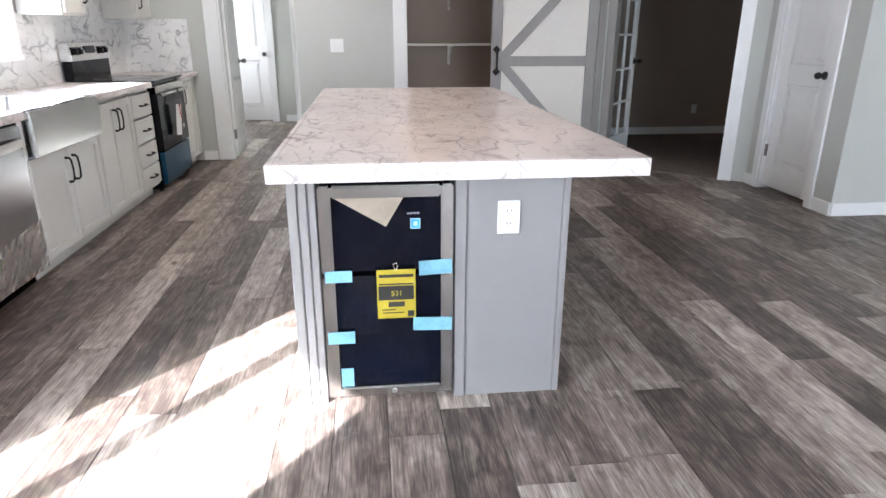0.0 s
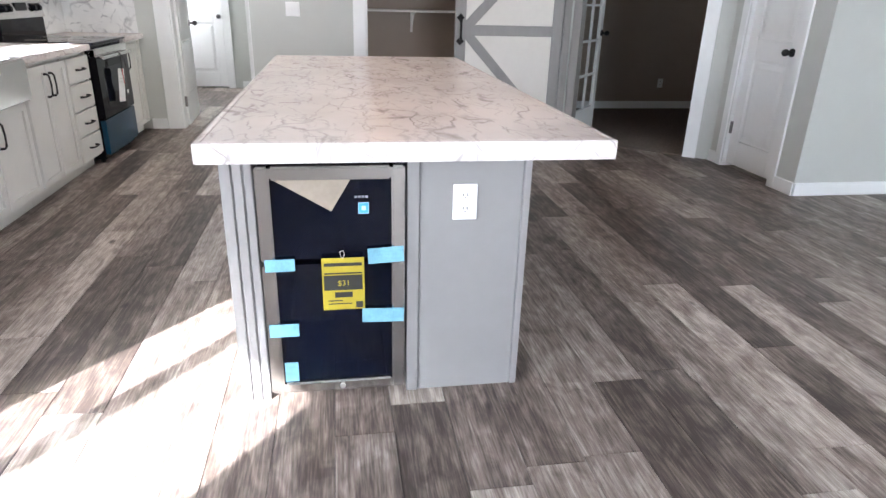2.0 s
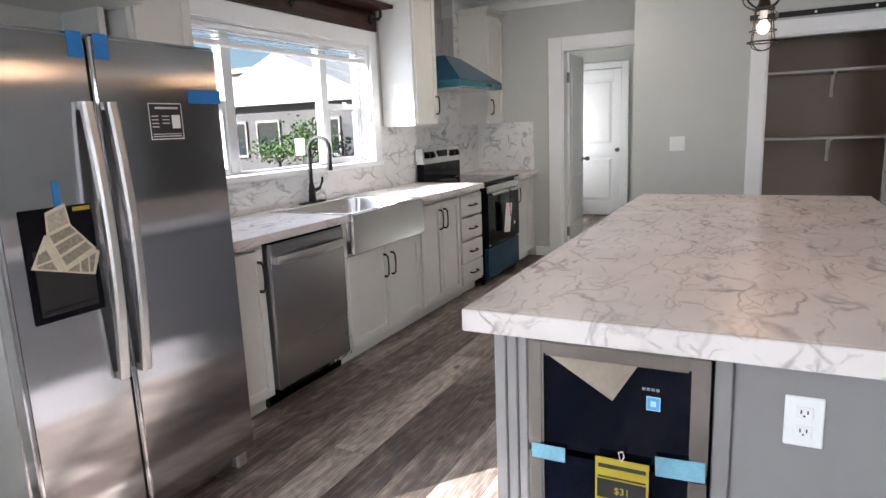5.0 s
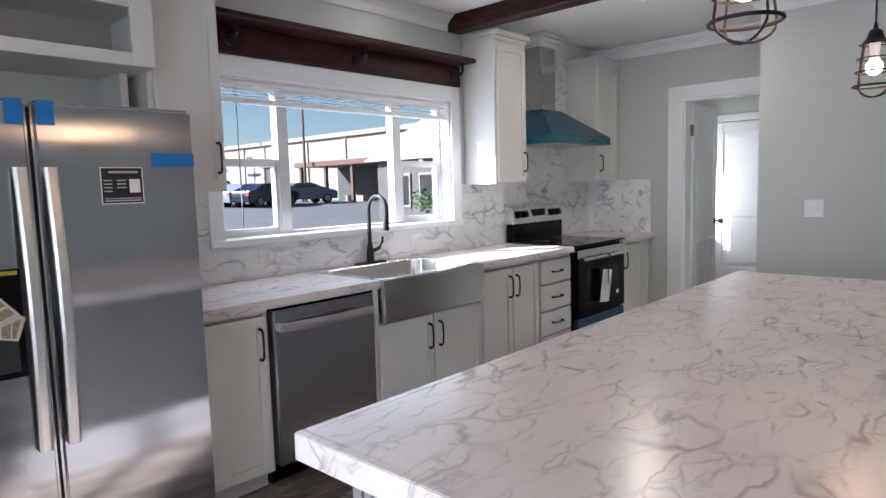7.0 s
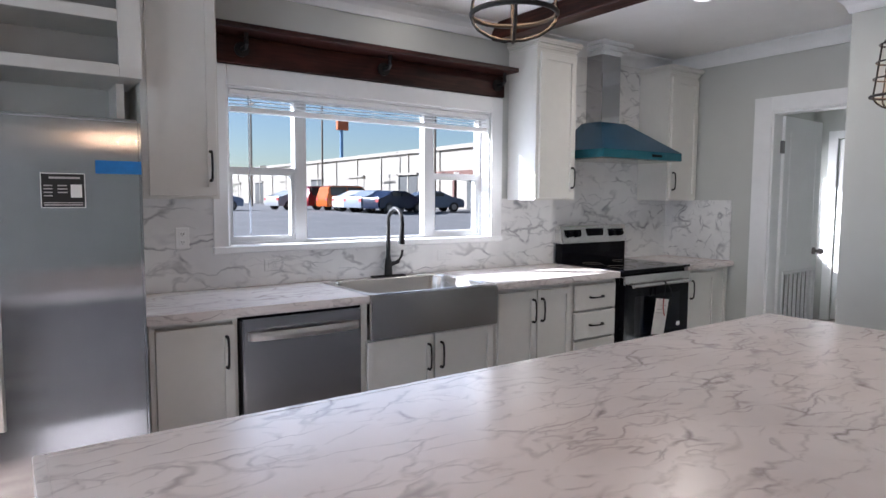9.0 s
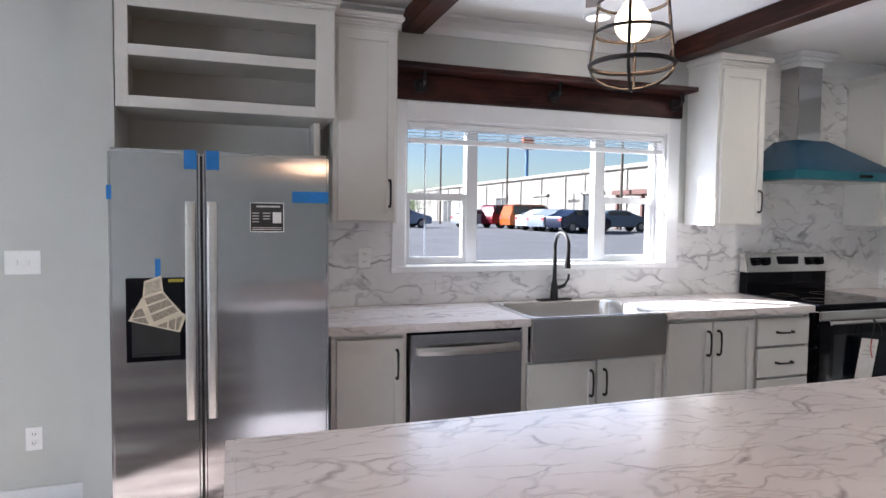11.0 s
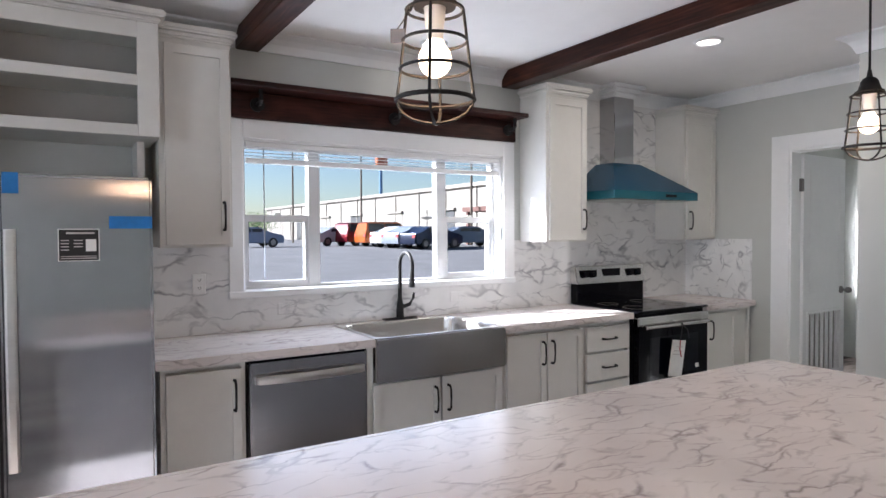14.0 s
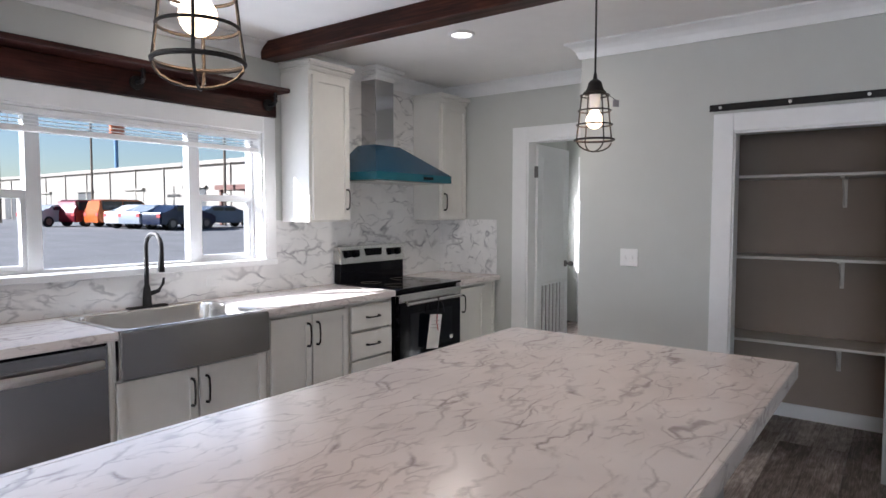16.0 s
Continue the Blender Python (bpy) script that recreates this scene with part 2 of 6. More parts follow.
def glow(name, color, strength):
    m = bpy.data.materials.new(name)
    m.use_nodes = True
    b = bsdf(m)
    b.inputs["Emission Color"].default_value = (*color, 1)
    b.inputs["Emission Strength"].default_value = strength
    return m


WALL = mat("grey_wall_paint", (0.505, 0.520, 0.495), 0.75, noise_scale=1.2, amount=0.02, bump=0.12, bump_scale=260)
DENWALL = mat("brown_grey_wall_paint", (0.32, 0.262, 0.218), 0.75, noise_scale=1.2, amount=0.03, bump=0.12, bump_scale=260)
CEIL = mat("white_ceiling_paint", (0.86, 0.855, 0.84), 0.85, noise_scale=1.5, amount=0.02, bump=0.25, bump_scale=120)
TRIM = mat("white_trim_paint", (0.78, 0.79, 0.79), 0.4, noise_scale=3, amount=0.02, bump=0.04, bump_scale=90)
CAB = mat("white_cabinet_paint", (0.65, 0.64, 0.60), 0.42, noise_scale=3, amount=0.025, bump=0.05, bump_scale=120)
# white vinyl darkened, so the colour carries the frame's backlit shade
VINYL = mat("backlit_window_vinyl", (0.60, 0.61, 0.62), 0.45, noise_scale=3, amount=0.02, bump=0.04, bump_scale=90)
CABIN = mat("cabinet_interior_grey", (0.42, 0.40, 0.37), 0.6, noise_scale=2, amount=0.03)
ISL = mat("grey_island_panel", (0.240, 0.231, 0.233), 0.5, noise_scale=3, amount=0.03, bump=0.05, bump_scale=160)
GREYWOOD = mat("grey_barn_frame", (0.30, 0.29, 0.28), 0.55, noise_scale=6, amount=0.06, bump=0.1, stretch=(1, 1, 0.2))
BARNW = mat("cream_barn_panel", (0.74, 0.71, 0.66), 0.5, noise_scale=3, amount=0.02, bump=0.05)
BLACK = mat("black_metal", (0.006, 0.0055, 0.005), 0.58, 0.2, noise_scale=20, amount=0.1)
BLACKPL = mat("black_enamel", (0.004, 0.004, 0.006), 0.08, noise_scale=8, amount=0.08, spec=0.13)
DARK = mat("dark_void", (0.006, 0.006, 0.006), 0.6, noise_scale=10, amount=0.1)
STEEL = mat("brushed_steel", (0.46, 0.46, 0.475), 0.12, 1.0, noise_scale=3, amount=0.03, bump=0.18, bump_scale=4.5)
STEELH = mat("brushed_steel_level", (0.63, 0.62, 0.60), 0.22, 1.0, noise_scale=3, amount=0.03, stretch=(40, 1, 40))
STEELDK = mat("dark_film_steel", (0.48, 0.48, 0.49), 0.26, 1.0, noise_scale=3, amount=0.03, stretch=(1, 1, 40))


def brushed(m, amount):
    """Upright brushing: highlights spread level across the sheet."""
    t = m.node_tree
    tn = t.nodes.new("ShaderNodeTangent")
    tn.direction_type, tn.axis = "RADIAL", "Z"
    b = t.nodes["Principled BSDF"]
    b.inputs["Anisotropic"].default_value = amount
    t.links.new(tn.outputs[0], b.inputs["Tangent"])


brushed(STEEL, 0.93)
brushed(STEELDK, 0.6)
IRONK = mat("dark_nickel_knob", (0.20, 0.19, 0.19), 0.3, 1.0, noise_scale=15, amount=0.05)
BRIGHTSTEEL = mat("bright_brushed_steel", (0.70, 0.69, 0.67), 0.32, 1.0, noise_scale=3, amount=0.03, stretch=(1, 1, 30))
CHROME = mat("satin_nickel", (0.72, 0.71, 0.69), 0.32, 1.0, noise_scale=15, amount=0.05)
BLUEFILM = mat("blue_protective_film", (0.006, 0.062, 0.125), 0.24, 0.3, noise_scale=4, amount=0.06, bump=0.08, bump_scale=14)
TEALFILM = mat("teal_film_band", (0.016, 0.115, 0.155), 0.25, 0.25, noise_scale=9, amount=0.12)
TAPE = mat("blue_painter_tape", (0.012, 0.16, 0.45), 0.6, noise_scale=30, amount=0.1, bump=0.2, bump_scale=150)
PALETAPE = mat("pale_blue_tape", (0.17, 0.37, 0.47), 0.45, noise_scale=30, amount=0.15, bump=0.2, bump_scale=150)
PAPER = mat("white_paper", (0.78, 0.77, 0.74), 0.7, noise_scale=20, amount=0.05)
TANPAPER = mat("newsprint_paper", (0.62, 0.55, 0.42), 0.8, noise_scale=25, amount=0.12)
SOFTINK = mat("pale_grey_print", (0.5, 0.46, 0.45), 0.7, noise_scale=40, amount=0.1)
INK = mat("grey_print", (0.16, 0.14, 0.11), 0.8, noise_scale=60, amount=0.2)
NEWSINK = mat("newsprint_ink", (0.26, 0.225, 0.175), 0.8, noise_scale=90, amount=0.25)
PALEINK = mat("pale_newsprint_ink", (0.42, 0.37, 0.285), 0.8, noise_scale=90, amount=0.2)
BLACKINK = mat("black_print", (0.015, 0.015, 0.015), 0.6, noise_scale=60, amount=0.1)
YELLOW = mat("yellow_label", (0.38, 0.30, 0.018), 0.5, noise_scale=12, amount=0.05)
POLEBLUE = mat("blue_pole_paint", (0.10, 0.20, 0.34), 0.5, noise_scale=1, amount=0.05)
LBLUE = mat("blue_label", (0.06, 0.32, 0.62), 0.5, noise_scale=20, amount=0.05)
SKYINK = mat("pale_sky_print", (0.45, 0.62, 0.74), 0.5, noise_scale=20, amount=0.05)
RED = mat("red_print", (0.45, 0.04, 0.04), 0.6, noise_scale=20, amount=0.05)
FLAP = mat("grey_print_film", (0.22, 0.22, 0.24), 0.5, 0.0, noise_scale=8, amount=0.1)
TANFILM = mat("grey_brown_film", (0.34, 0.29, 0.235), 0.3, 0.2, noise_scale=8, amount=0.1)
NAVYGLASS = mat("dark_navy_glass", (0.002, 0.003, 0.0075), 0.05, noise_scale=5, amount=0.1, spec=0.28)
PLATE = mat("white_plastic", (0.80, 0.80, 0.79), 0.3, noise_scale=10, amount=0.02)
CARPET = mat("brown_carpet", (0.19, 0.155, 0.13), 0.95, noise_scale=40, amount=0.25, bump=0.8, bump_scale=500)
FLOORBASE = mat("floor_joint", (0.035, 0.030, 0.027), 0.7, noise_scale=10, amount=0.1)
BEAM = wood("stained_beam_wood", [(0.018, 0.0050, 0.0030), (0.046, 0.0140, 0.0080), (0.085, 0.028, 0.016)], 0, 26, 0.45, 0.1)
BEAMY = wood("stained_shelf_wood", [(0.014, 0.004, 0.003), (0.034, 0.0095, 0.007), (0.060, 0.018, 0.012)], 1, 26, 0.42, 0.1)
for wd in (BEAM, BEAMY):
    bsdf(wd).inputs["Specular IOR Level"].default_value = 0.2
PLANKC = [(0.050, 0.037, 0.031), (0.120, 0.092, 0.078), (0.230, 0.187, 0.162), (0.38, 0.328, 0.290), (0.58, 0.53, 0.485)]
PLANK = wood("weathered_plank", PLANKC, 1, 52, 0.42, 0.66)
PLANKI = wood("weathered_plank_far", PLANKC, 1, 52, 0.42, 0.66, island=True)
COUNTER = marble("marble_laminate_counter", (0.725, 0.675, 0.645), (0.28, 0.24, 0.23), 7.4, 0.25, 0.82)
SPLASH = marble("marble_splash_panel", (0.79, 0.79, 0.78), (0.24, 0.245, 0.265), 4.8, 0.22, 0.95)
GLASS = glass("window_glass")
# grey tint put in to dim the daylight seen outside
DIMGLASS = glass("view_dimming_glass", (0.52, 0.55, 0.57))
CLEARFILM = glass("clear_plastic_film", (0.92, 0.94, 0.95), 0.08)
bsdf(CLEARFILM).inputs["IOR"].default_value = 1.14
BULB = glow("warm_bulb_glow", (1.0, 0.74, 0.46), 1.5)
CANGLOW = glow("recessed_lamp_glow", (1.0, 0.93, 0.82), 1.5)


# ---- shape helpers ----
def B(*boxes, bev=0.0, seg=1):
    bm = bmesh.new()
    for x0, x1, y0, y1, z0, z1 in boxes:
        r = bmesh.ops.create_cube(bm, size=1.0)
        for v in r["verts"]:
            v.co = Vector(((x0 + x1) / 2 + v.co.x * (x1 - x0), (y0 + y1) / 2 + v.co.y * (y1 - y0), (z0 + z1) / 2 + v.co.z * (z1 - z0)))
        if bev:
            es = list({e for v in r["verts"] for e in v.link_edges})
            bmesh.ops.bevel(bm, geom=es, offset=min(bev, 0.45 * min(x1 - x0, y1 - y0, z1 - z0)), segments=seg, affect="EDGES")
    return bm


def C(bm, p0, p1, r0, r1=None, seg=16):
    """A cylinder or cone from p0 to p1, added to bm."""
    p0, p1 = Vector(p0), Vector(p1)
    r1 = r0 if r1 is None else r1
    d = p1 - p0
    m = Matrix.Translation((p0 + p1) / 2) @ d.to_track_quat("Z", "Y").to_matrix().to_4x4()
    bmesh.ops.create_cone(bm, cap_ends=True, segments=seg, radius1=r0, radius2=r1, depth=d.length, matrix=m)
    return bm


def T(bm, pts, r, seg=8, closed=False):
    """A tube along points."""
    pts = [Vector(p) for p in pts]
    n = len(pts)
    rings = []
    up = Vector((0.13, 0.21, 0.97)).normalized()
    for i in range(n):
        a = pts[i - 1] if (i or closed) else pts[i]
        b = pts[(i + 1) % n] if (i < n - 1 or closed) else pts[i]
        d = (b - a).normalized()
        s = d.cross(up)
        if s.length < 0.2:
            s = d.cross(Vector((1, 0, 0)))
        s.normalize()
        u = s.cross(d)
        rr = r[i] if isinstance(r, (list, tuple)) else r
        rings.append([bm.verts.new(pts[i] + (s * math.cos(2 * math.pi * k / seg) + u * math.sin(2 * math.pi * k / seg)) * rr) for k in range(seg)])
    for i in range(n if closed else n - 1):
        p, q = rings[i], rings[(i + 1) % n]
        for k in range(seg):
            bm.faces.new((p[k], p[(k + 1) % seg], q[(k + 1) % seg], q[k]))
    if not closed:
        bm.faces.new(rings[0][::-1])
        bm.faces.new(rings[-1])
    return bm


def S(bm, c, r, sz=1.0, seg=16):
    bmesh.ops.create_uvsphere(bm, u_segments=seg, v_segments=max(6, seg // 2), radius=1.0, matrix=Matrix.Translation(c) @ Matrix.Diagonal((r, r, r * sz, 1)))
    return bm


def prism(pts, z0, z1):
    """An upright prism over a plan polygon."""
    bm = bmesh.new()
    lo = [bm.verts.new((x, y, z0)) for x, y in pts]
    hi = [bm.verts.new((x, y, z1)) for x, y in pts]
    bm.faces.new(lo[::-1])
    bm.faces.new(hi)
    n = len(pts)
    for i in range(n):
        bm.faces.new((lo[i], lo[(i + 1) % n], hi[(i + 1) % n], hi[i]))
    bmesh.ops.recalc_face_normals(bm, faces=bm.faces[:])
    return bm


def mesh_ob(name, bm, material, smooth=False):
    bmesh.ops.recalc_face_normals(bm, faces=bm.faces[:])
    me = bpy.data.meshes.new(name)
    bm.to_mesh(me)
    bm.free()
    if material:
        me.materials.append(material)
    if smooth:
        for p in me.polygons:
            p.use_smooth = True
        me.set_sharp_from_angle(angle=radians(40))
    return new(name, me)


def thing(name, loc, label, category, group=""):
    e = new(name)
    e.location = loc
    e.empty_display_size = 0.1
    return tagged(e, label, category, group)


def part(name, bm, material, parent, label="", smooth=False):
    o = mesh_ob(name, bm, material, smooth)
    o.parent = parent
    if parent.type == "EMPTY":
        o.matrix_parent_inverse = Matrix.Translation(-Vector(parent.location))
    if label:
        tagged(o, label)
    return o


def struct(name, bm, material, label="", category="", smooth=False):
    return tagged(mesh_ob(name, bm, material, smooth), label, category, kind="structure")


def solo(name, bm, material, label, category, group="", smooth=False):
    return tagged(mesh_ob(name, bm, material, smooth), label, category, group)

# ---- the setting ----
CZ = 2.62          # ceiling height
XW = -2.14         # kitchen window wall
XS = -1.97         # the same wall beside the glass door
YF, YP = 6.93, 6.20  # wall behind the stove run, pantry wall
XR = 3.61          # closet-door wall
HX = -0.38         # side of the pantry block


def wall_with_holes(name, axis, at, thick, a0, a1, holes, material, z1=None):
    """A wall along y (axis x) or along x (axis y), its room face at `at`, with openings (a0, a1, z0, z1)."""
    z1 = CZ if z1 is None else z1
    boxes, a = [], a0
    lo, hi = min(at, at + thick), max(at, at + thick)
    for h0, h1, w0, w1 in sorted(holes):
        boxes.append((a, h0, 0, z1))
        if w0 > 0.001:
            boxes.append((h0, h1, 0, w0))
        boxes.append((h0, h1, w1, z1))
        a = h1
    boxes.append((a, a1, 0, z1))
    if axis == "x":
        bm = B(*[(lo, hi, p, q, r, s) for p, q, r, s in boxes])
    else:
        bm = B(*[(p, q, lo, hi, r, s) for p, q, r, s in boxes])
    return struct(name, bm, material, "painted drywall wall", "wall")


wall_with_holes("wall_west", "x", XW, -0.16, 1.54, YF + 0.12, [(3.02, 4.87, 1.13, 2.01)], WALL)
wall_with_holes("wall_west_south", "x", XS, -0.16, -3.2, 1.385, [(-0.88, 0.72, 0.02, 2.10)], WALL)
struct("wall_fridge_return", B((-2.39, -1.71, 1.385, 1.54, 0, CZ)), WALL, "grey painted wall end beside the refrigerator", "wall")
wall_with_holes("wall_north", "y", YF, 0.12, XW, HX, [(-1.20, -0.49, 0, 2.085)], WALL)
struct("wall_pantry_side", B((HX, HX + 0.1, YP + 0.10, 7.05, 0, CZ)), WALL, "grey painted wall", "wall")
wall_with_holes("wall_pantry", "y", YP, 0.10, HX, 2.53, [(0.61, 1.52, 0, 1.95)], WALL)
wall_with_holes("wall_closet", "x", XR, 0.12, 4.36, 5.40, [(4.52, 5.16, 0, 2.03)], WALL)
struct("wall_east_return", B((XR, 6.2, 4.24, 4.36, 0, CZ)), WALL, "grey painted wall", "wall")
struct("wall_east", B((6.2, 6.35, -3.2, 4.36, 0, CZ)), WALL, "grey painted wall", "wall")
wall_with_holes("wall_south", "y", -3.2, -0.15, -2.3, 6.35, [(1.6, 4.2, 0.4, 2.1)], WALL)
# head above the angled double-door opening
D0, D1 = Vector((2.53, 6.20, 0)), Vector((3.52, 5.43, 0))
dd = (D1 - D0).normalized()
dn = Vector((-dd.y, dd.x, 0))


def angled(u0, u1, n0, n1, z0, z1):
    q = [D0 + dd * u + dn * n for u, n in ((u0, n0), (u1, n0), (u1, n1), (u0, n1))]
    return prism([(v.x, v.y) for v in q], z0, z1)


LD = (D1 - D0).length
struct("wall_angled_head", angled(-0.02, LD + 0.10, 0, 0.1, 2.06, CZ), WALL, "grey painted wall over the angled opening", "wall")
struct("wall_angled_stub", prism([(3.52, 5.43), (3.61, 5.35), (3.61, 5.46), (3.58, 5.49)], 0, CZ), WALL, "grey painted wall end", "wall")
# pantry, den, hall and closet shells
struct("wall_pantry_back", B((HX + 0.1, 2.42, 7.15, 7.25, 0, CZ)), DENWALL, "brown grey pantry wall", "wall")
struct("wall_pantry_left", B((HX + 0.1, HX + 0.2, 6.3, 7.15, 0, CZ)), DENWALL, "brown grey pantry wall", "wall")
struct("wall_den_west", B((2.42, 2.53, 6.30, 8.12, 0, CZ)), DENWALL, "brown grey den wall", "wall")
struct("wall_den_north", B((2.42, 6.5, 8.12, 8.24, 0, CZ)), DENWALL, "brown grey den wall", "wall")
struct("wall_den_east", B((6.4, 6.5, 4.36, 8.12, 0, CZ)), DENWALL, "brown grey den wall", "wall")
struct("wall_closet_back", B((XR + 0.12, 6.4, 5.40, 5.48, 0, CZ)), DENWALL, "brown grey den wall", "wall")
wall_with_holes("wall_hall_west", "x", -2.25, -0.12, YF + 0.12, 9.9, [(9.14, 9.72, 0.86, 1.90)], WALL)
struct("wall_hall_east", B((-0.30, -0.18, 7.05, 9.9, 0, CZ)), WALL, "grey painted hall wall", "wall")
wall_with_holes("wall_hall_north", "y", 9.9, 0.12, -2.4, -0.18, [(-1.97, -1.20, 0, 2.11)], WALL)
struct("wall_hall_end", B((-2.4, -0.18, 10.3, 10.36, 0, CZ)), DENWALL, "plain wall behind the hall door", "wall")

struct("ceiling", B((-2.4, 6.5, -3.35, 10.4, CZ, CZ + 0.12)), CEIL, "white textured ceiling", "ceiling")
struct("subfloor", B((-2.4, 6.5, -3.35, 10.4, -0.14, -0.012)), FLOORBASE, "dark floor base under the planks", "floor")
# carpet of the den, cut along the angled threshold
cp = [D0 + dn * 0.02, D1 + dn * 0.02]
struct("carpet", prism([(cp[0].x, cp[0].y), (cp[1].x, cp[1].y), (3.73, 5.50), (6.4, 5.50), (6.4, 8.12), (2.53, 8.12)], -0.012, 0.006), CARPET, "short brown den carpet", "carpet")

# crown moulding and baseboards
def crown(name, p0, p1, n, m0=0.0, m1=0.0):
    """Cove moulding along p0-p1 on a wall whose room side is n; m0 and m1 mitre its ends."""
    p0, p1, n = Vector((*p0, 0)), Vector((*p1, 0)), Vector((*n, 0))
    prof = [(0.0, 0.105), (0.012, 0.105), (0.018, 0.09), (0.03, 0.062), (0.052, 0.036), (0.078, 0.02), (0.09, 0.014), (0.09, 0.002), (0.0, 0.002)]
    bm = bmesh.new()
    u = (p1 - p0).normalized()
    ends = [[bm.verts.new(p + n * o + u * m * o + Vector((0, 0, CZ - d))) for o, d in prof] for p, m in ((p0, m0), (p1, m1))]
    for k in range(len(prof)):
        j = (k + 1) % len(prof)
        bm.faces.new((ends[0][k], ends[0][j], ends[1][j], ends[1][k]))
    bm.faces.new(ends[0][::-1])
    bm.faces.new(ends[1])
    struct(name, bm, TRIM, "white cove moulding", "moulding")


crown("crown_west", (XW, 1.54), (XW, YF), (1, 0), 0, -1)
crown("crown_north", (XW, YF), (HX, YF), (0, -1), 1, -1)
crown("crown_pantry_side", (HX, YP), (HX, YF), (-1, 0), -1, -1)
crown("crown_pantry", (HX, YP), (2.53, YP), (0, -1), -1, 0)
crown("crown_west_south", (XS, -3.2), (XS, 1.385), (1, 0))


def baseboard(*boxes):
    return struct("baseboard", B(*[(*b, 0.0, 0.10) for b in boxes], bev=0.004), TRIM, "white painted baseboard", "baseboard")


baseboard((XS, XS + 0.014, -3.2, -0.97), (XS, XS + 0.014, 0.82, 1.385))
baseboard((HX, 0.49, YP - 0.014, YP))
baseboard((XW + 0.65, -1.345, YF - 0.014, YF))
baseboard((HX + 0.2, 2.52, 7.136, 7.15))
baseboard((2.64, 6.4, 8.106, 8.12))
baseboard((XR, 6.2, 4.226, 4.24))
baseboard((XR - 0.014, XR, 4.24, 4.44), (XR - 0.014, XR, 5.24, 5.36))
baseboard((-1.0, -0.3, 9.886, 9.9))

# door and opening casings
def casing_y(y, out, x0, x1, top, w, wt, x0c=None, x1c=None):
    """Casing on a wall that runs along x; x0..x1 the opening."""
    y0, y1 = sorted((y, y + out))
    bx = []
    if x0c is None or x0c:
        bx.append((x0 - w, x0, y0, y1, 0, top + wt))
    if x1c is None or x1c:
        bx.append((x1, x1 + w, y0, y1, 0, top + wt))
    bx.append((x0, x1, y0, y1, top, top + wt))
    return struct("trim_doorway", B(*bx, bev=0.004), TRIM, "white painted door casing", "trim")


casing_y(YF, -0.018, -1.20, -0.49, 2.085, 0.14, 0.115)
casing_y(YP, -0.018, 0.61, 1.52, 1.95, 0.115, 0.11)
struct("jamb_hall", B((-1.20, -1.185, YF - 0.005, YF + 0.125, 0, 2.085), (-0.505, -0.49, YF - 0.005, YF + 0.125, 0, 2.085), (-1.185, -0.505, YF - 0.005, YF + 0.125, 2.07, 2.085)), TRIM, "white door jamb", "jamb")
struct("jamb_pantry", B((0.61, 0.622, YP - 0.004, YP + 0.104, 0, 1.95), (1.508, 1.52, YP - 0.004, YP + 0.104, 0, 1.95), (0.622, 1.508, YP - 0.004, YP + 0.104, 1.938, 1.95)), TRIM, "white opening jamb", "jamb")
casing_y(9.9, -0.018, -1.97, -1.20, 2.11, 0.10, 0.09)
bx = [(XR - 0.018, XR, 5.16, 5.24, 0, 2.12), (XR - 0.018, XR, 4.44, 4.52, 0, 2.12), (XR - 0.018, XR, 4.52, 5.16, 2.03, 2.12)]
struct("trim_closet", B(*bx, bev=0.004), TRIM, "white painted door casing", "trim")
# left casing takes the barn frame's grey to stand for its shade
struct("trim_angled", angled(0.0, 0.075, -0.022, 0.11, 0, 2.17), GREYWOOD, "opening casing greyed for shade", "trim")
struct("trim_angled", angled(LD - 0.11, LD, -0.022, 0.11, 0, 2.17), TRIM, "white painted opening casing", "trim")
struct("trim_angled_head", angled(0.075, LD - 0.11, -0.02, 0.11, 2.06, 2.17), TRIM, "white painted opening casing", "trim")

# the grey puts the shaded band next to the barn door into colour
struct("trim_corner_strip", B((2.425, 2.50, YP - 0.014, YP, 0.0, 2.06), bev=0.003), GREYWOOD, "edge strip beside the barn door, greyed for shade", "trim")

# ceiling beams
for y in (1.12, 2.985, 4.852):
    solo("ceiling_beam", B((XW + 0.02, 6.1, y, y + 0.132, CZ - 0.118, CZ - 0.001), bev=0.006), BEAM, "dark red-brown stained wooden ceiling beam", "beam", "ceiling beams")


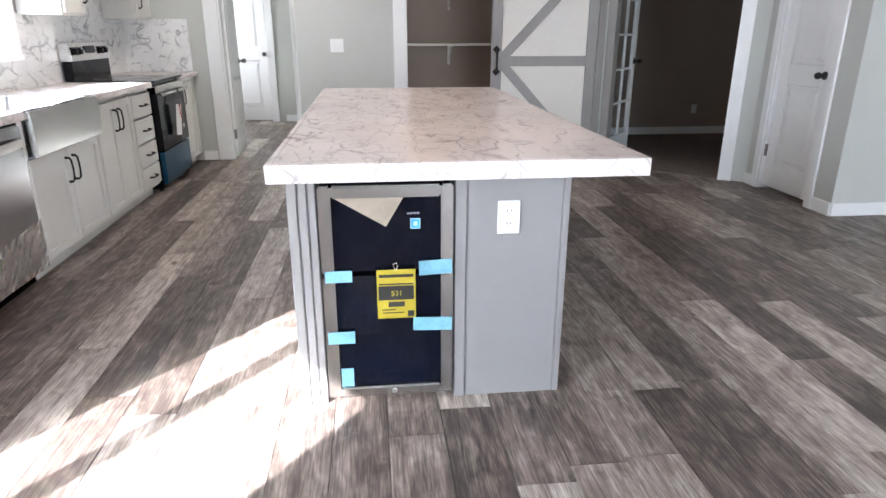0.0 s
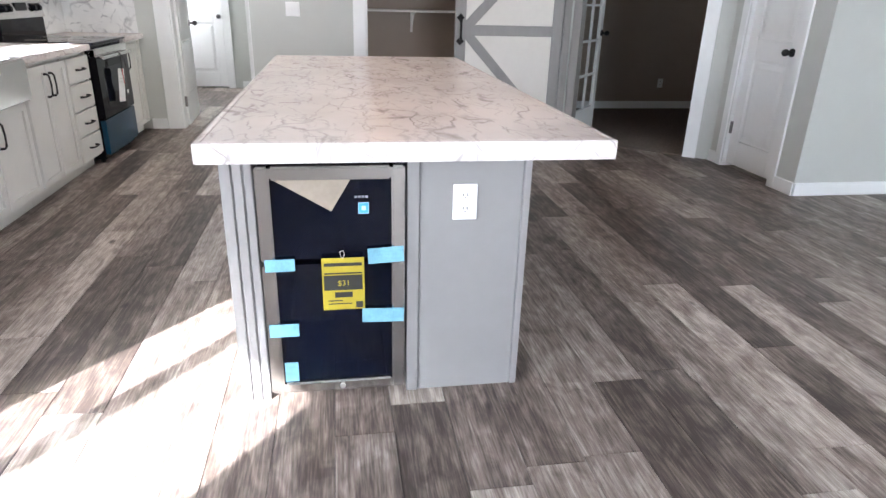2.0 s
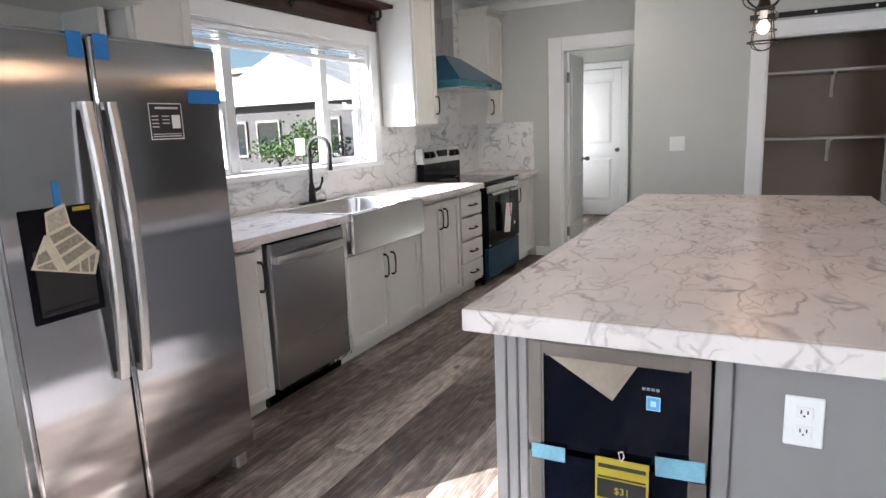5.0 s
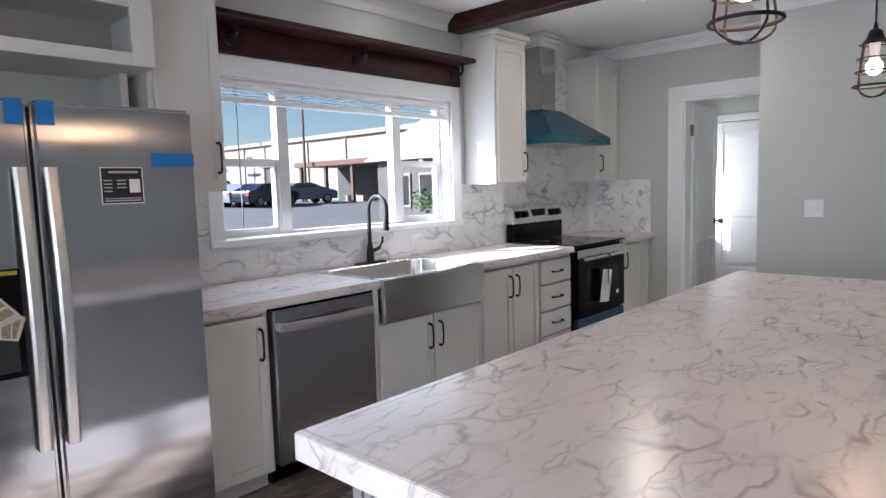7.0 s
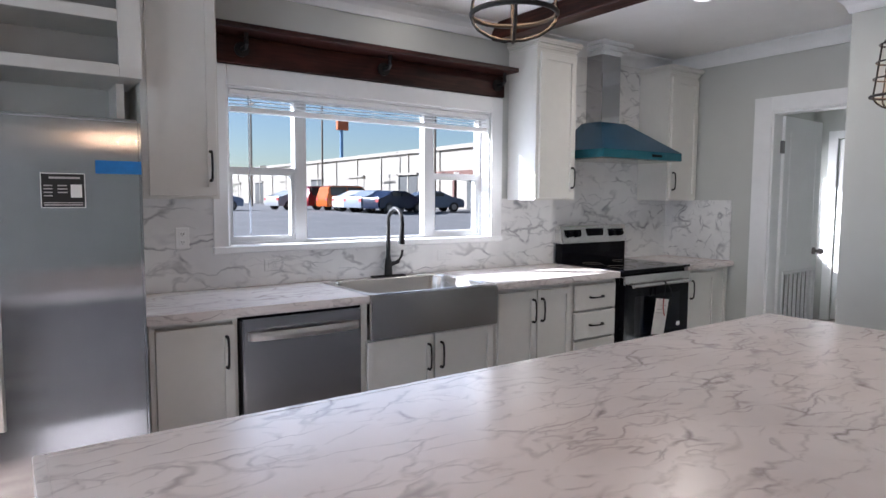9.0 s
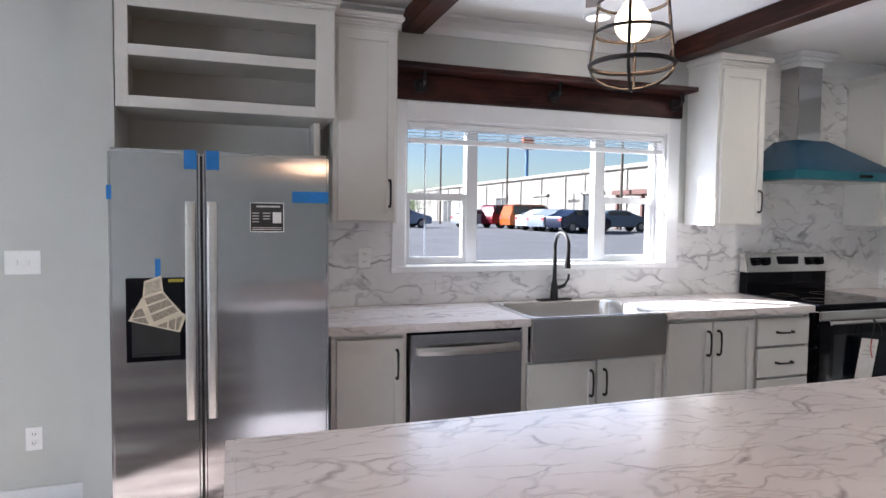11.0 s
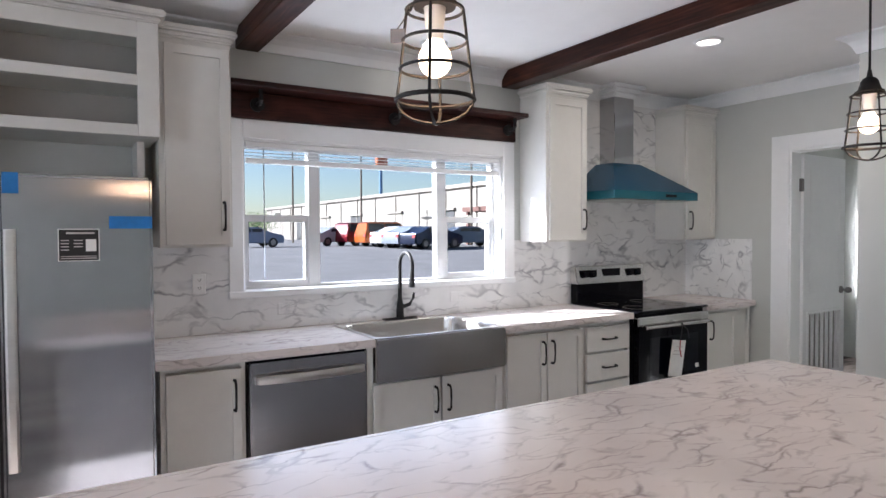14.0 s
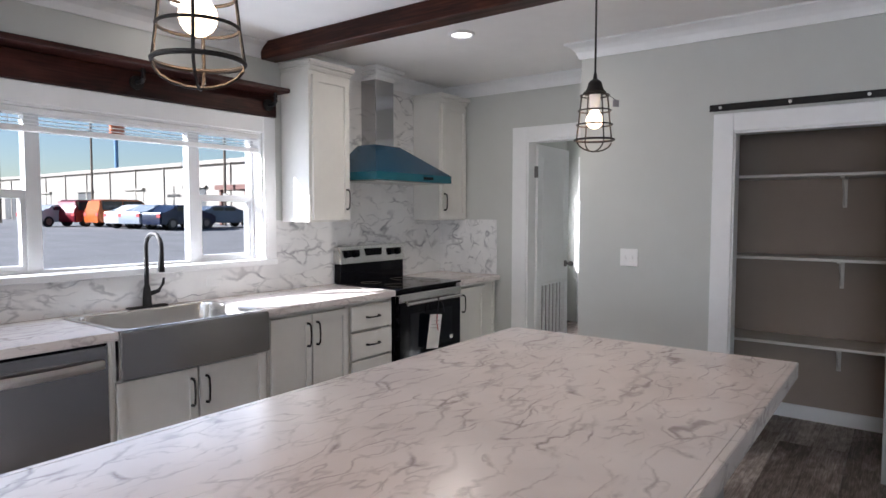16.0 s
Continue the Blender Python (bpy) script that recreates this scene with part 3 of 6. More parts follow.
# ---- kitchen window ----
def kitchen_window():
    w = tagged(new("window_1"), "white triple kitchen window with a raised blind", "window", kind="structure")
    w.location = (XW, 3.94, 1.10)
    x0, x1 = -2.288, -2.228
    y0, y1, z0, z1 = 3.02, 4.87, 1.13, 2.01
    f = 0.022
    part("window_frame", B((x0, x1, y0 + 0.012, y0 + f + 0.012, z0, z1 - 0.012), (x0, x1, y1 - f - 0.012, y1 - 0.012, z0, z1 - 0.012), (x0, x1, y0 + f + 0.012, y1 - f - 0.012, z0, z0 + 0.022), (x0, x1, y0 + f + 0.012, y1 - f - 0.012, z1 - 0.042, z1 - 0.012)), VINYL, w)
    for a, b in ((3.442, 3.514), (4.366, 4.440)):
        part("mullion", B((x0 + 0.001, x1 + 0.002, a, b, z0 + 0.022, z1 - 0.042)), VINYL, w)
    for a, b in ((y0 + f + 0.012, 3.442), (4.440, y1 - f - 0.012)):
        q = 0.022
        part("lower_sash", B((x0 + 0.006, x1 - 0.01, a, a + q, z0 + 0.022, 1.535), (x0 + 0.006, x1 - 0.01, b - q, b, z0 + 0.022, 1.535), (x0 + 0.007, x1 - 0.011, a + q, b - q, z0 + 0.022, z0 + 0.05), (x0 + 0.006, x1 - 0.004, a, b, 1.535, 1.575)), VINYL, w)
        part("sash_lock", B((x1 - 0.004, x1 + 0.008, (a + b) / 2 - 0.02, (a + b) / 2 + 0.02, 1.575, 1.587), bev=0.002), CHROME, w)
        p = part("pane", B((x0 + 0.02, x0 + 0.024, a, b, z0 + 0.022, z1 - 0.042)), DIMGLASS, w)
        p.visible_shadow = False
    p = part("pane", B((x0 + 0.02, x0 + 0.024, 3.514, 4.366, z0 + 0.022, z1 - 0.042)), DIMGLASS, w)
    p.visible_shadow = False
    # lining of the opening, casing and sill
    part("lining", B((-2.30, XW + 0.001, y0, y0 + 0.012, z0, z1), (-2.30, XW + 0.001, y1 - 0.012, y1, z0, z1), (-2.30, XW + 0.001, y0, y1, z1 - 0.012, z1)), TRIM, w)
    part("casing", B((XW, XW + 0.02, y0 - 0.085, y0, 1.10, 2.118), (XW, XW + 0.02, y1, y1 + 0.10, 1.10, 2.118), (XW, XW + 0.02, y0, y1, z1, 2.118), bev=0.004), TRIM, w)
    part("window_sill", B((-2.296, XW + 0.035, y0 - 0.09, y1 + 0.10, 1.095, 1.136), bev=0.006), TRIM, w)


kitchen_window()


def blind():
    b = thing("window_blind", (-2.16, 3.94, 1.88), "white raised slatted blind in the kitchen window", "blind")
    part("head_rail", B((-2.18, -2.145, 3.04, 4.85, 1.965, 1.995), bev=0.004), TRIM, b)
    for k in range(3):
        z = 1.955 - 0.02 * k
        part("slat", B((-2.178, -2.150, 3.045, 4.845, z - 0.0015, z + 0.0005)), TRIM, b)
    part("bottom_rail", B((-2.182, -2.144, 3.045, 4.845, 1.872, 1.902), bev=0.004), TRIM, b)
    for y in (3.35, 3.94, 4.5):
        part("cord", T(bmesh.new(), [(-2.164, y, 1.97), (-2.164, y, 1.885)], 0.0018, 5), PLATE, b)
    part("wand", T(bmesh.new(), [(-2.15, 3.145, 1.96), (-2.148, 3.146, 1.2)], 0.004, 6), STEEL, b, "grey tilt wand")


blind()


def valance_shelf():
    s = thing("valance_shelf", (XW, 3.96, 2.12), "dark stained wooden valance board with a shelf on pipe brackets", "shelf")
    part("board", B((XW + 0.002, XW + 0.03, 2.955, 4.975, 2.122, 2.27), bev=0.004), BEAMY, s)
    part("shelf", B((XW + 0.002, -1.945, 2.915, 4.965, 2.272, 2.302), bev=0.006), BEAMY, s)
    for y in (3.10, 3.98, 4.90):
        bm = C(bmesh.new(), (XW + 0.03, y, 2.20), (XW + 0.045, y, 2.20), 0.04, seg=18)
        T(bm, [(XW + 0.04, y, 2.20), (XW + 0.10, y, 2.20), (XW + 0.115, y, 2.215), (XW + 0.115, y, 2.272)], 0.013, 10)
        part("bracket", bm, BLACK, s, "black iron pipe bracket", True)


valance_shelf()

# glass door to the yard, in the same wall behind the refrigerator
def patio_door():
    d = tagged(new("door_3"), "white sliding glass door to the yard", "door", kind="structure")
    d.location = (XS, 0.03, 0)
    x0, x1 = -2.11, -2.04
    part("frame", B((x0, x1, -0.88, -0.83, 0.02, 2.10), (x0, x1, 0.67, 0.72, 0.02, 2.10), (x0, x1, 0.06, 0.115, 0.10, 2.05), (x0, x1, -0.83, 0.67, 2.05, 2.10), (x0, x1, -0.83, 0.67, 0.02, 0.10)), TRIM, d)
    for a, b in ((-0.83, 0.06), (0.115, 0.67)):
        p = part("pane", B((x0 + 0.03, x0 + 0.036, a, b, 0.10, 2.05)), GLASS, d)
        p.visible_shadow = False
    part("casing", B((XS, XS + 0.018, -0.97, -0.88, 0, 2.19), (XS, XS + 0.018, 0.72, 0.81, 0, 2.19), (XS, XS + 0.018, -0.88, 0.72, 2.10, 2.19), bev=0.004), TRIM, d)


patio_door()


def plain_window(name, boxes, pane):
    w = tagged(new(name), "white framed window out of view", "window", kind="structure")
    part("window_frame", B(*boxes, bev=0.004), TRIM, w)
    p = part("pane", B(pane), GLASS, w)
    p.visible_shadow = False


# unseen south window, added to let in fill and sun from behind
plain_window("added_window", [(1.6, 1.66, -3.30, -3.24, 0.4, 2.1), (4.14, 4.2, -3.30, -3.24, 0.4, 2.1), (2.86, 2.94, -3.30, -3.24, 0.46, 2.04), (1.66, 4.14, -3.30, -3.24, 0.4, 0.46), (1.66, 4.14, -3.30, -3.24, 2.04, 2.1)], (1.66, 4.14, -3.271, -3.265, 0.46, 2.04))
plain_window("window_3", [(-2.34, -2.29, 9.14, 9.17, 0.86, 1.90), (-2.34, -2.29, 9.69, 9.72, 0.86, 1.90), (-2.34, -2.29, 9.17, 9.69, 0.86, 0.89), (-2.34, -2.29, 9.17, 9.69, 1.87, 1.90), (-2.32, -2.305, 9.34, 9.355, 0.89, 1.87), (-2.32, -2.305, 9.50, 9.515, 0.89, 1.87), (-2.32, -2.305, 9.17, 9.69, 1.21, 1.225), (-2.32, -2.305, 9.17, 9.69, 1.54, 1.555)], (-2.318, -2.312, 9.17, 9.69, 0.89, 1.87))


# ---- doors ----
def knob(parent, p, d, material=CHROME):
    """A round door knob at p, standing out along d."""
    p, d = Vector(p), Vector(d)
    bm = C(bmesh.new(), p, p + d * 0.012, 0.03, seg=20)
    C(bm, p + d * 0.01, p + d * 0.045, 0.011, seg=12)
    S(bm, p + d * 0.06, 0.027, 0.95)
    return part("knob", bm, material, parent, "", True)


def panel_leaf(bm, width, height, thick):
    """A two-panel moulded door leaf: x along its width, front at y=0, raised fields in grooves."""
    a, b = 0.11, width - 0.11
    lo, hi = (0.20, 0.86), (1.02, height - 0.14)
    bs = [(0, a, 0, thick, 0, height), (b, width, 0, thick, 0, height), (a, b, 0, thick, 0, lo[0]), (a, b, 0, thick, lo[1], hi[0]), (a, b, 0, thick, hi[1], height)]
    for z0, z1 in (lo, hi):
        bs.append((a, b, 0.013, thick - 0.013, z0, z1))
    src = B(*bs, bev=0.004)
    for z0, z1 in (lo, hi):
        # raised field with sloping sides
        for y, yo in ((0.013, 0.003), (thick - 0.013, thick - 0.003)):
            ring = [[src.verts.new((px, q, pz)) for px, pz in ((a + g, z0 + g), (b - g, z0 + g), (b - g, z1 - g), (a + g, z1 - g))] for g, q in ((0.022, y), (0.055, yo))]
            src.faces.new(ring[1])
            for k in range(4):
                src.faces.new((ring[0][k], ring[0][(k + 1) % 4], ring[1][(k + 1) % 4], ring[1][k]))
    bmesh.ops.recalc_face_normals(src, faces=src.faces)
    me = bpy.data.meshes.new("tmp")
    src.to_mesh(me)
    src.free()
    bm.from_mesh(me)
    bpy.data.meshes.remove(me)
    return bm


def placed(bm, m):
    bm.transform(m)
    return bm


def hall_door():
    d = tagged(new("door_1"), "white two-panel hall door, shut", "door", kind="structure")
    d.location = (-1.41, 9.92, 0)
    part("leaf", placed(panel_leaf(bmesh.new(), 0.76, 2.08, 0.035), pose(-1.965, 9.91, 0.022)), TRIM, d)
    knob(d, (-1.25, 9.91, 0.97), (0, -1, 0), IRONK)


hall_door()


def vented_door():
    """The open leaf in the doorway beside the stove, with a louvred grille low down."""
    d = tagged(new("door_2"), "white open door with a louvred return-air grille", "door", kind="structure")
    d.location = (-1.18, 7.06, 0)
    m = pose(-1.165, 7.06, 0.012, 0, 0, 93)
    bm = B((0, 0.70, 0, 0.035, 0, 0.30), (0, 0.08, 0, 0.035, 0.30, 0.80), (0.62, 0.70, 0, 0.035, 0.30, 0.80), (0, 0.70, 0, 0.035, 0.80, 2.05))
    part("leaf", placed(bm, m), TRIM, d)
    part("panel_groove", placed(B((0.10, 0.60, -0.003, -0.0005, 0.95, 0.96), (0.10, 0.60, -0.003, -0.0005, 1.93, 1.94), (0.10, 0.11, -0.003, -0.0005, 0.95, 1.94), (0.59, 0.60, -0.003, -0.0005, 0.95, 1.94)), m), TRIM, d)
    part("grille_frame", placed(B((0.06, 0.64, -0.008, 0.0, 0.79, 0.815), (0.06, 0.64, -0.008, 0.0, 0.285, 0.31), (0.06, 0.085, -0.008, 0, 0.31, 0.79), (0.615, 0.64, -0.008, 0, 0.31, 0.79), bev=0.002), m), TRIM, d)
    for k in range(6):
        x = 0.150 + k * 0.080
        part("grille_slat", placed(B((x, x + 0.022, -0.004, 0.012, 0.31, 0.79)), m), TRIM, d)
    part("grille_back", placed(B((0.085, 0.615, 0.028, 0.033, 0.305, 0.795)), m), GREYWOOD, d)
    q = m @ Vector((0.63, -0.0, 0.96))
    knob(d, q, (m.to_3x3() @ Vector((0, -1, 0))), IRONK)
    for z in (0.25, 1.82):
        part("hinge", B((-1.187, -1.164, 7.03, 7.066, z - 0.05, z + 0.05), bev=0.003), IRONK, d)


vented_door()


def closet_door():
    d = tagged(new("door_4"), "white two-panel closet door, shut", "door", kind="structure")
    d.location = (XR + 0.03, 4.84, 0)
    m = Matrix.Translation((XR + 0.035, 5.155, 0.03)) @ pose(0, 0, 0, 0, 0, -90)
    part("leaf", placed(panel_leaf(bmesh.new(), 0.63, 1.995, 0.035), m), TRIM, d)
    knob(d, (XR + 0.035, 4.61, 0.98), (-1, 0, 0), BLACK)
    for z in (0.33, 1.8):
        part("hinge", B((XR + 0.012, XR + 0.035, 5.144, 5.164, z - 0.05, z + 0.05), bev=0.002), IRONK, d)
    part("jamb", B((XR, XR + 0.12, 5.155, 5.162, 0, 2.03), (XR, XR + 0.12, 4.518, 4.526, 0, 2.03), (XR, XR + 0.12, 4.52, 5.16, 2.024, 2.032)), TRIM, d)


closet_door()


def french_door():
    d = tagged(new("door_5"), "white glazed french door leaf, open into the den", "door", kind="structure")
    h = Vector((2.657, 6.31, 0))
    d.location = h
    a = math.degrees(math.atan2(6.86 - h.y, 3.095 - h.x))
    m = pose(h.x, h.y, 0.012, 0, 0, a)
    w, z0, z1 = 0.72, 0.24, 1.92
    bs = [(0, 0.09, 0, 0.035, 0, 2.03), (w - 0.09, w, 0, 0.035, 0, 2.03), (0.09, w - 0.09, 0, 0.035, 0, z0), (0.09, w - 0.09, 0, 0.035, z1, 2.03)]
    part("leaf", placed(B(*bs, bev=0.003), m), TRIM, d)
    mb = [(w / 2 - 0.01, w / 2 + 0.01, 0.004, 0.031, z0, z1)]
    for k in range(1, 5):
        z = z0 + (z1 - z0) * k / 5
        mb.append((0.09, w - 0.09, 0.004, 0.031, z - 0.01, z + 0.01))
    part("muntin", placed(B(*mb), m), TRIM, d)
    p = part("pane", placed(B((0.09, w - 0.09, 0.015, 0.02, z0, z1)), m), GLASS, d)
    p.visible_shadow = False
    knob(d, m @ Vector((w - 0.045, 0.0, 0.98)), m.to_3x3() @ Vector((0, -1, 0)), BLACK)
    for z in (0.33, 1.05, 1.78):
        part("hinge", placed(B((-0.016, 0.014, -0.010, 0.012, z - 0.05, z + 0.05), bev=0.002), m), BLACK, d)


french_door()


def barn_door():
    d = thing("barn_door", (1.90, YP - 0.07, 0.02), "grey framed sliding barn door with cream panels and black handle", "door")
    x0, x1, y0, y1, z0, z1 = 1.40, 2.40, YP - 0.075, YP - 0.04, 0.02, 2.02
    part("panel", B((x0 + 0.02, x1 - 0.02, y0 + 0.012, y1, z0 + 0.02, z1 - 0.02)), BARNW, d)
    for a, b in ((x0, x0 + 0.095), (x1 - 0.095, x1)):
        part("stile", B((a, b, y0, y1, z0, z1), bev=0.003), GREYWOOD, d)
    for a, b in ((z0, z0 + 0.11), (0.98, 1.07), (z1 - 0.11, z1)):
        part("rail", B((x0 + 0.095, x1 - 0.095, y0, y1, a, b), bev=0.003), GREYWOOD, d)
    for zz, ze in ((1.05, z1 - 0.13), (1.0, z0 + 0.13)):
        p, q = Vector((x0 + 0.10, 0, zz)), Vector((x1 - 0.11, 0, ze))
        u = (q - p).normalized()
        n = Vector((-u.z, 0, u.x)) * 0.042
        bm = bmesh.new()
        vs = []
        for y in (y0 + 0.001, y1 - 0.001):
            vs.append([bm.verts.new((v.x, y, v.z)) for v in (p - n, q - n, q + n, p + n)])
        bm.faces.new(vs[0])
        bm.faces.new(vs[1][::-1])
        for k in range(4):
            bm.faces.new((vs[0][k], vs[1][k], vs[1][(k + 1) % 4], vs[0][(k + 1) % 4]))
        part("brace", bm, GREYWOOD, d)
    bm = T(bmesh.new(), [(x0 + 0.045, y0, 1.12), (x0 + 0.045, y0 - 0.035, 1.11), (x0 + 0.045, y0 - 0.035, 0.95), (x0 + 0.045, y0, 0.94)], 0.012, 8)
    for z in (1.13, 0.93):
        C(bm, (x0 + 0.045, y0 + 0.001, z), (x0 + 0.045, y0 - 0.010, z), 0.038, 0.030, 4)
    part("handle", bm, BLACK, d, "black iron pull handle", True)
    for x in (x0 + 0.05, x1 - 0.05):
        bm = B((x - 0.02, x + 0.02, y0 - 0.006, y0, 1.88, 2.10), bev=0.002)
        C(bm, (x, y0 - 0.012, 2.13), (x, y0 + 0.012, 2.13), 0.035, seg=18)
        part("hanger", bm, BLACK, d, "black strap hanger with roller")


barn_door()
r = thing("barn_door_rail", (1.5, YP - 0.05, 2.085), "black flat steel sliding door rail on the wall", "rail")
part("bar", B((0.478, 2.48, YP - 0.052, YP - 0.044, 2.072, 2.112), bev=0.002), BLACK, r)
for k in range(6):
    part("bolt", C(bmesh.new(), (0.54 + k * 0.37, YP, 2.092), (0.54 + k * 0.37, YP - 0.06, 2.092), 0.009, seg=10), CHROME, r)


def pantry_shelf(z):
    s = thing("pantry_shelf", (1.1, 6.97, z), "cream painted pantry shelf on small brackets", "shelf", "pantry shelves")
    part("board", B((HX + 0.2, 2.42, 6.80, 7.15, z - 0.02, z), bev=0.003), BARNW, s)
    for x in (1.12, 1.75):
        bm = B((x - 0.012, x + 0.012, 6.86, 7.148, z - 0.032, z - 0.02), (x - 0.012, x + 0.012, 7.136, 7.148, z - 0.22, z - 0.03))
        T(bm, [(x, 6.92, z - 0.03), (x, 7.14, z - 0.20)], 0.006, 6)
        part("bracket", bm, BARNW, s)


for z in (0.60, 1.17, 1.72):
    pantry_shelf(z)


def wall_plate(name, loc, facing, w, h, kind, label):
    """A switch or outlet plate; facing is the outward axis: '+x' or '-y'."""
    o = thing(name, loc, label, "light switch" if kind == "switch" else "outlet")
    x, y, z = loc

    def bx(u0, u1, v0, v1, d0, d1, bev=0.0):
        if facing == "+x":
            return B((x + d0, x + d1, y + u0, y + u1, z + v0, z + v1), bev=bev)
        return B((x + u0, x + u1, y - d1, y - d0, z + v0, z + v1), bev=bev)

    part("plate", bx(-w / 2, w / 2, -h / 2, h / 2, 0, 0.006, 0.003), PLATE, o)
    if kind == "switch":
        n = 2 if w > 0.1 else 1
        for k in range(n):
            c = (k - (n - 1) / 2) * 0.046
            part("rocker", bx(c - 0.006, c + 0.006, -0.013, 0.013, 0.006, 0.014, 0.002), PLATE, o)
    else:
        for c in (0.022, -0.022):
            part("socket", bx(-0.017, 0.017, c - 0.014, c + 0.014, 0.006, 0.0085, 0.002), PLATE, o)
            part("slot", bx(-0.008, -0.005, c - 0.002, c + 0.007, 0.0085, 0.0089), BLACKINK, o)
            part("slot", bx(0.005, 0.008, c - 0.002, c + 0.007, 0.0085, 0.0089), BLACKINK, o)
            part("slot", bx(-0.002, 0.002, c - 0.009, c - 0.005, 0.0085, 0.0089), BLACKINK, o)
    return o


wall_plate("light_switch", (-0.02, YP, 1.165), "-y", 0.12, 0.118, "switch", "white double light switch plate on the grey wall")
wall_plate("light_switch", (XS, 1.10, 1.195), "+x", 0.15, 0.115, "switch", "white double light switch plate on the grey wall")
wall_plate("wall_outlet", (XS, 1.13, 0.34), "+x", 0.072, 0.115, "outlet", "white wall outlet above the baseboard")
wall_plate("wall_outlet", (XW + 0.008, 2.775, 1.187), "+x", 0.07, 0.112, "outlet", "white outlet in the marble backsplash")
for y in (3.27, 4.47):
    o = thing("wall_outlet", (XW + 0.008, y, 1.02), "white sideways outlet in the marble backsplash below the window", "outlet")
    part("plate", B((XW + 0.008, XW + 0.014, y - 0.058, y + 0.058, 0.985, 1.055), bev=0.003), SPLASH, o)
    for c in (-0.022, 0.022):
        part("socket", B((XW + 0.014, XW + 0.0165, y + c - 0.014, y + c + 0.014, 1.003, 1.037), bev=0.002), SPLASH, o)
wall_plate("wall_outlet", (4.50, 8.12, 0.33), "-y", 0.072, 0.115, "outlet", "white wall outlet in the den")

# recessed ceiling lamp
for cx, cy, watts in CANS:
    cl = thing("recessed_light", (cx, cy, CZ), "round recessed ceiling light with a white trim ring", "ceiling light", "recessed lights")
    ring = bmesh.new()
    T(ring, [(cx + 0.075 * math.cos(a * math.pi / 16), cy + 0.075 * math.sin(a * math.pi / 16), CZ - 0.004) for a in range(32)], 0.012, 8, True)
    part("trim_ring", ring, TRIM, cl, "", True)
    part("lens", C(bmesh.new(), (cx, cy, CZ - 0.006), (cx, cy, CZ - 0.002), 0.068, seg=28), CANGLOW, cl, "glowing white lens")


# ---- kitchen run ----
def bar_pull(parent, x, y, z, length, upright=True):
    """A black arched pull standing out along +x."""
    h = length / 2
    pts = []
    for u, o in ((-h, 0.0), (-h, 0.018), (-h * 0.82, 0.03), (0, 0.034), (h * 0.82, 0.03), (h, 0.018), (h, 0.0)):
        pts.append((x + o, y, z + u) if upright else (x + o, y + u, z))
    bm = T(bmesh.new(), pts, [0.008, 0.007, 0.006, 0.0055, 0.006, 0.007, 0.008], 8)
    return part("handle", bm, BLACK, parent, "black arched bar handle", True)


def framed(x0, x1, y0, y1, z0, z1, w, deep):
    """One solid front facing +x with a sunk field inside a frame of width w."""
    bm = B((x0, x1, y0, y1, z0, z1))
    f = max(bm.faces, key=lambda q: q.calc_center_median().x)
    bmesh.ops.inset_region(bm, faces=[f], thickness=w)
    bmesh.ops.inset_region(bm, faces=[f], thickness=0.004)
    for v in f.verts:
        v.co.x -= deep
    es = [e for e in bm.edges if e.calc_length() > 0.02]
    bmesh.ops.bevel(bm, geom=es, offset=0.0018, segments=1, affect="EDGES")
    return bm


def shaker(parent, name, xf, y0, y1, z0, z1, w=0.058):
    """A framed door or drawer front whose face lies at xf."""
    return part(name, framed(xf - 0.02, xf, y0, y1, z0, z1, w, 0.013), CAB, parent)


def base_unit(label, y0, y1, doors=(), drawers=(), top=0.86, xb=-1.505):
    u = thing("base_cabinet", (-1.8, (y0 + y1) / 2, 0), label, "cabinet", "base cabinets")
    part("body", B((XW + 0.01, xb - 0.02, y0, y1, 0.09, top), (XW + 0.01, -1.575, y0, y1, 0, 0.09)), CAB, u)
    part("face_frame", B((xb - 0.02, xb, y0, y0 + 0.022, 0.09, top), (xb - 0.02, xb, y1 - 0.022, y1, 0.09, top), (xb - 0.02, xb, y0 + 0.022, y1 - 0.022, 0.09, 0.11), (xb - 0.02, xb, y0 + 0.022, y1 - 0.022, top - 0.018, top)), CAB, u)
    xf = xb + 0.021
    for a, b, z0, z1, hy in doors:
        d = shaker(u, "door", xf, a, b, z0, z1)
        bar_pull(d, xf, hy, z1 - 0.125, 0.14)
    for a, b, z0, z1 in drawers:
        d = part("drawer", B((xf - 0.02, xf, a, b, z0, z1), bev=0.004), CAB, u)
        bar_pull(d, xf, (a + b) / 2, (z0 + z1) / 2, 0.12, False)
    return u


base_unit("white shaker base cabinet with one door beside the refrigerator", 2.49, 2.862, doors=[(2.512, 2.842, 0.11, 0.832, 2.808)])
sink_base = base_unit("white shaker sink base cabinet with two doors", 3.505, 4.392, doors=[(3.525, 3.94, 0.11, 0.655, 3.905), (3.952, 4.372, 0.11, 0.655, 3.99)], top=0.665)
base_unit("white shaker base cabinet with two doors", 4.396, 5.05, doors=[(4.412, 4.722, 0.11, 0.832, 4.69), (4.732, 5.036, 0.11, 0.832, 4.764)])
base_unit("white drawer base cabinet with four drawers", 5.054, 5.49, drawers=[(5.07, 5.474, 0.11, 0.275), (5.07, 5.474, 0.285, 0.455), (5.07, 5.474, 0.468, 0.648), (5.07, 5.474, 0.662, 0.832)])
base_unit("narrow white shaker base cabinet beside the stove", 6.295, 6.90, doors=[(6.315, 6.70, 0.11, 0.832, 6.36)])
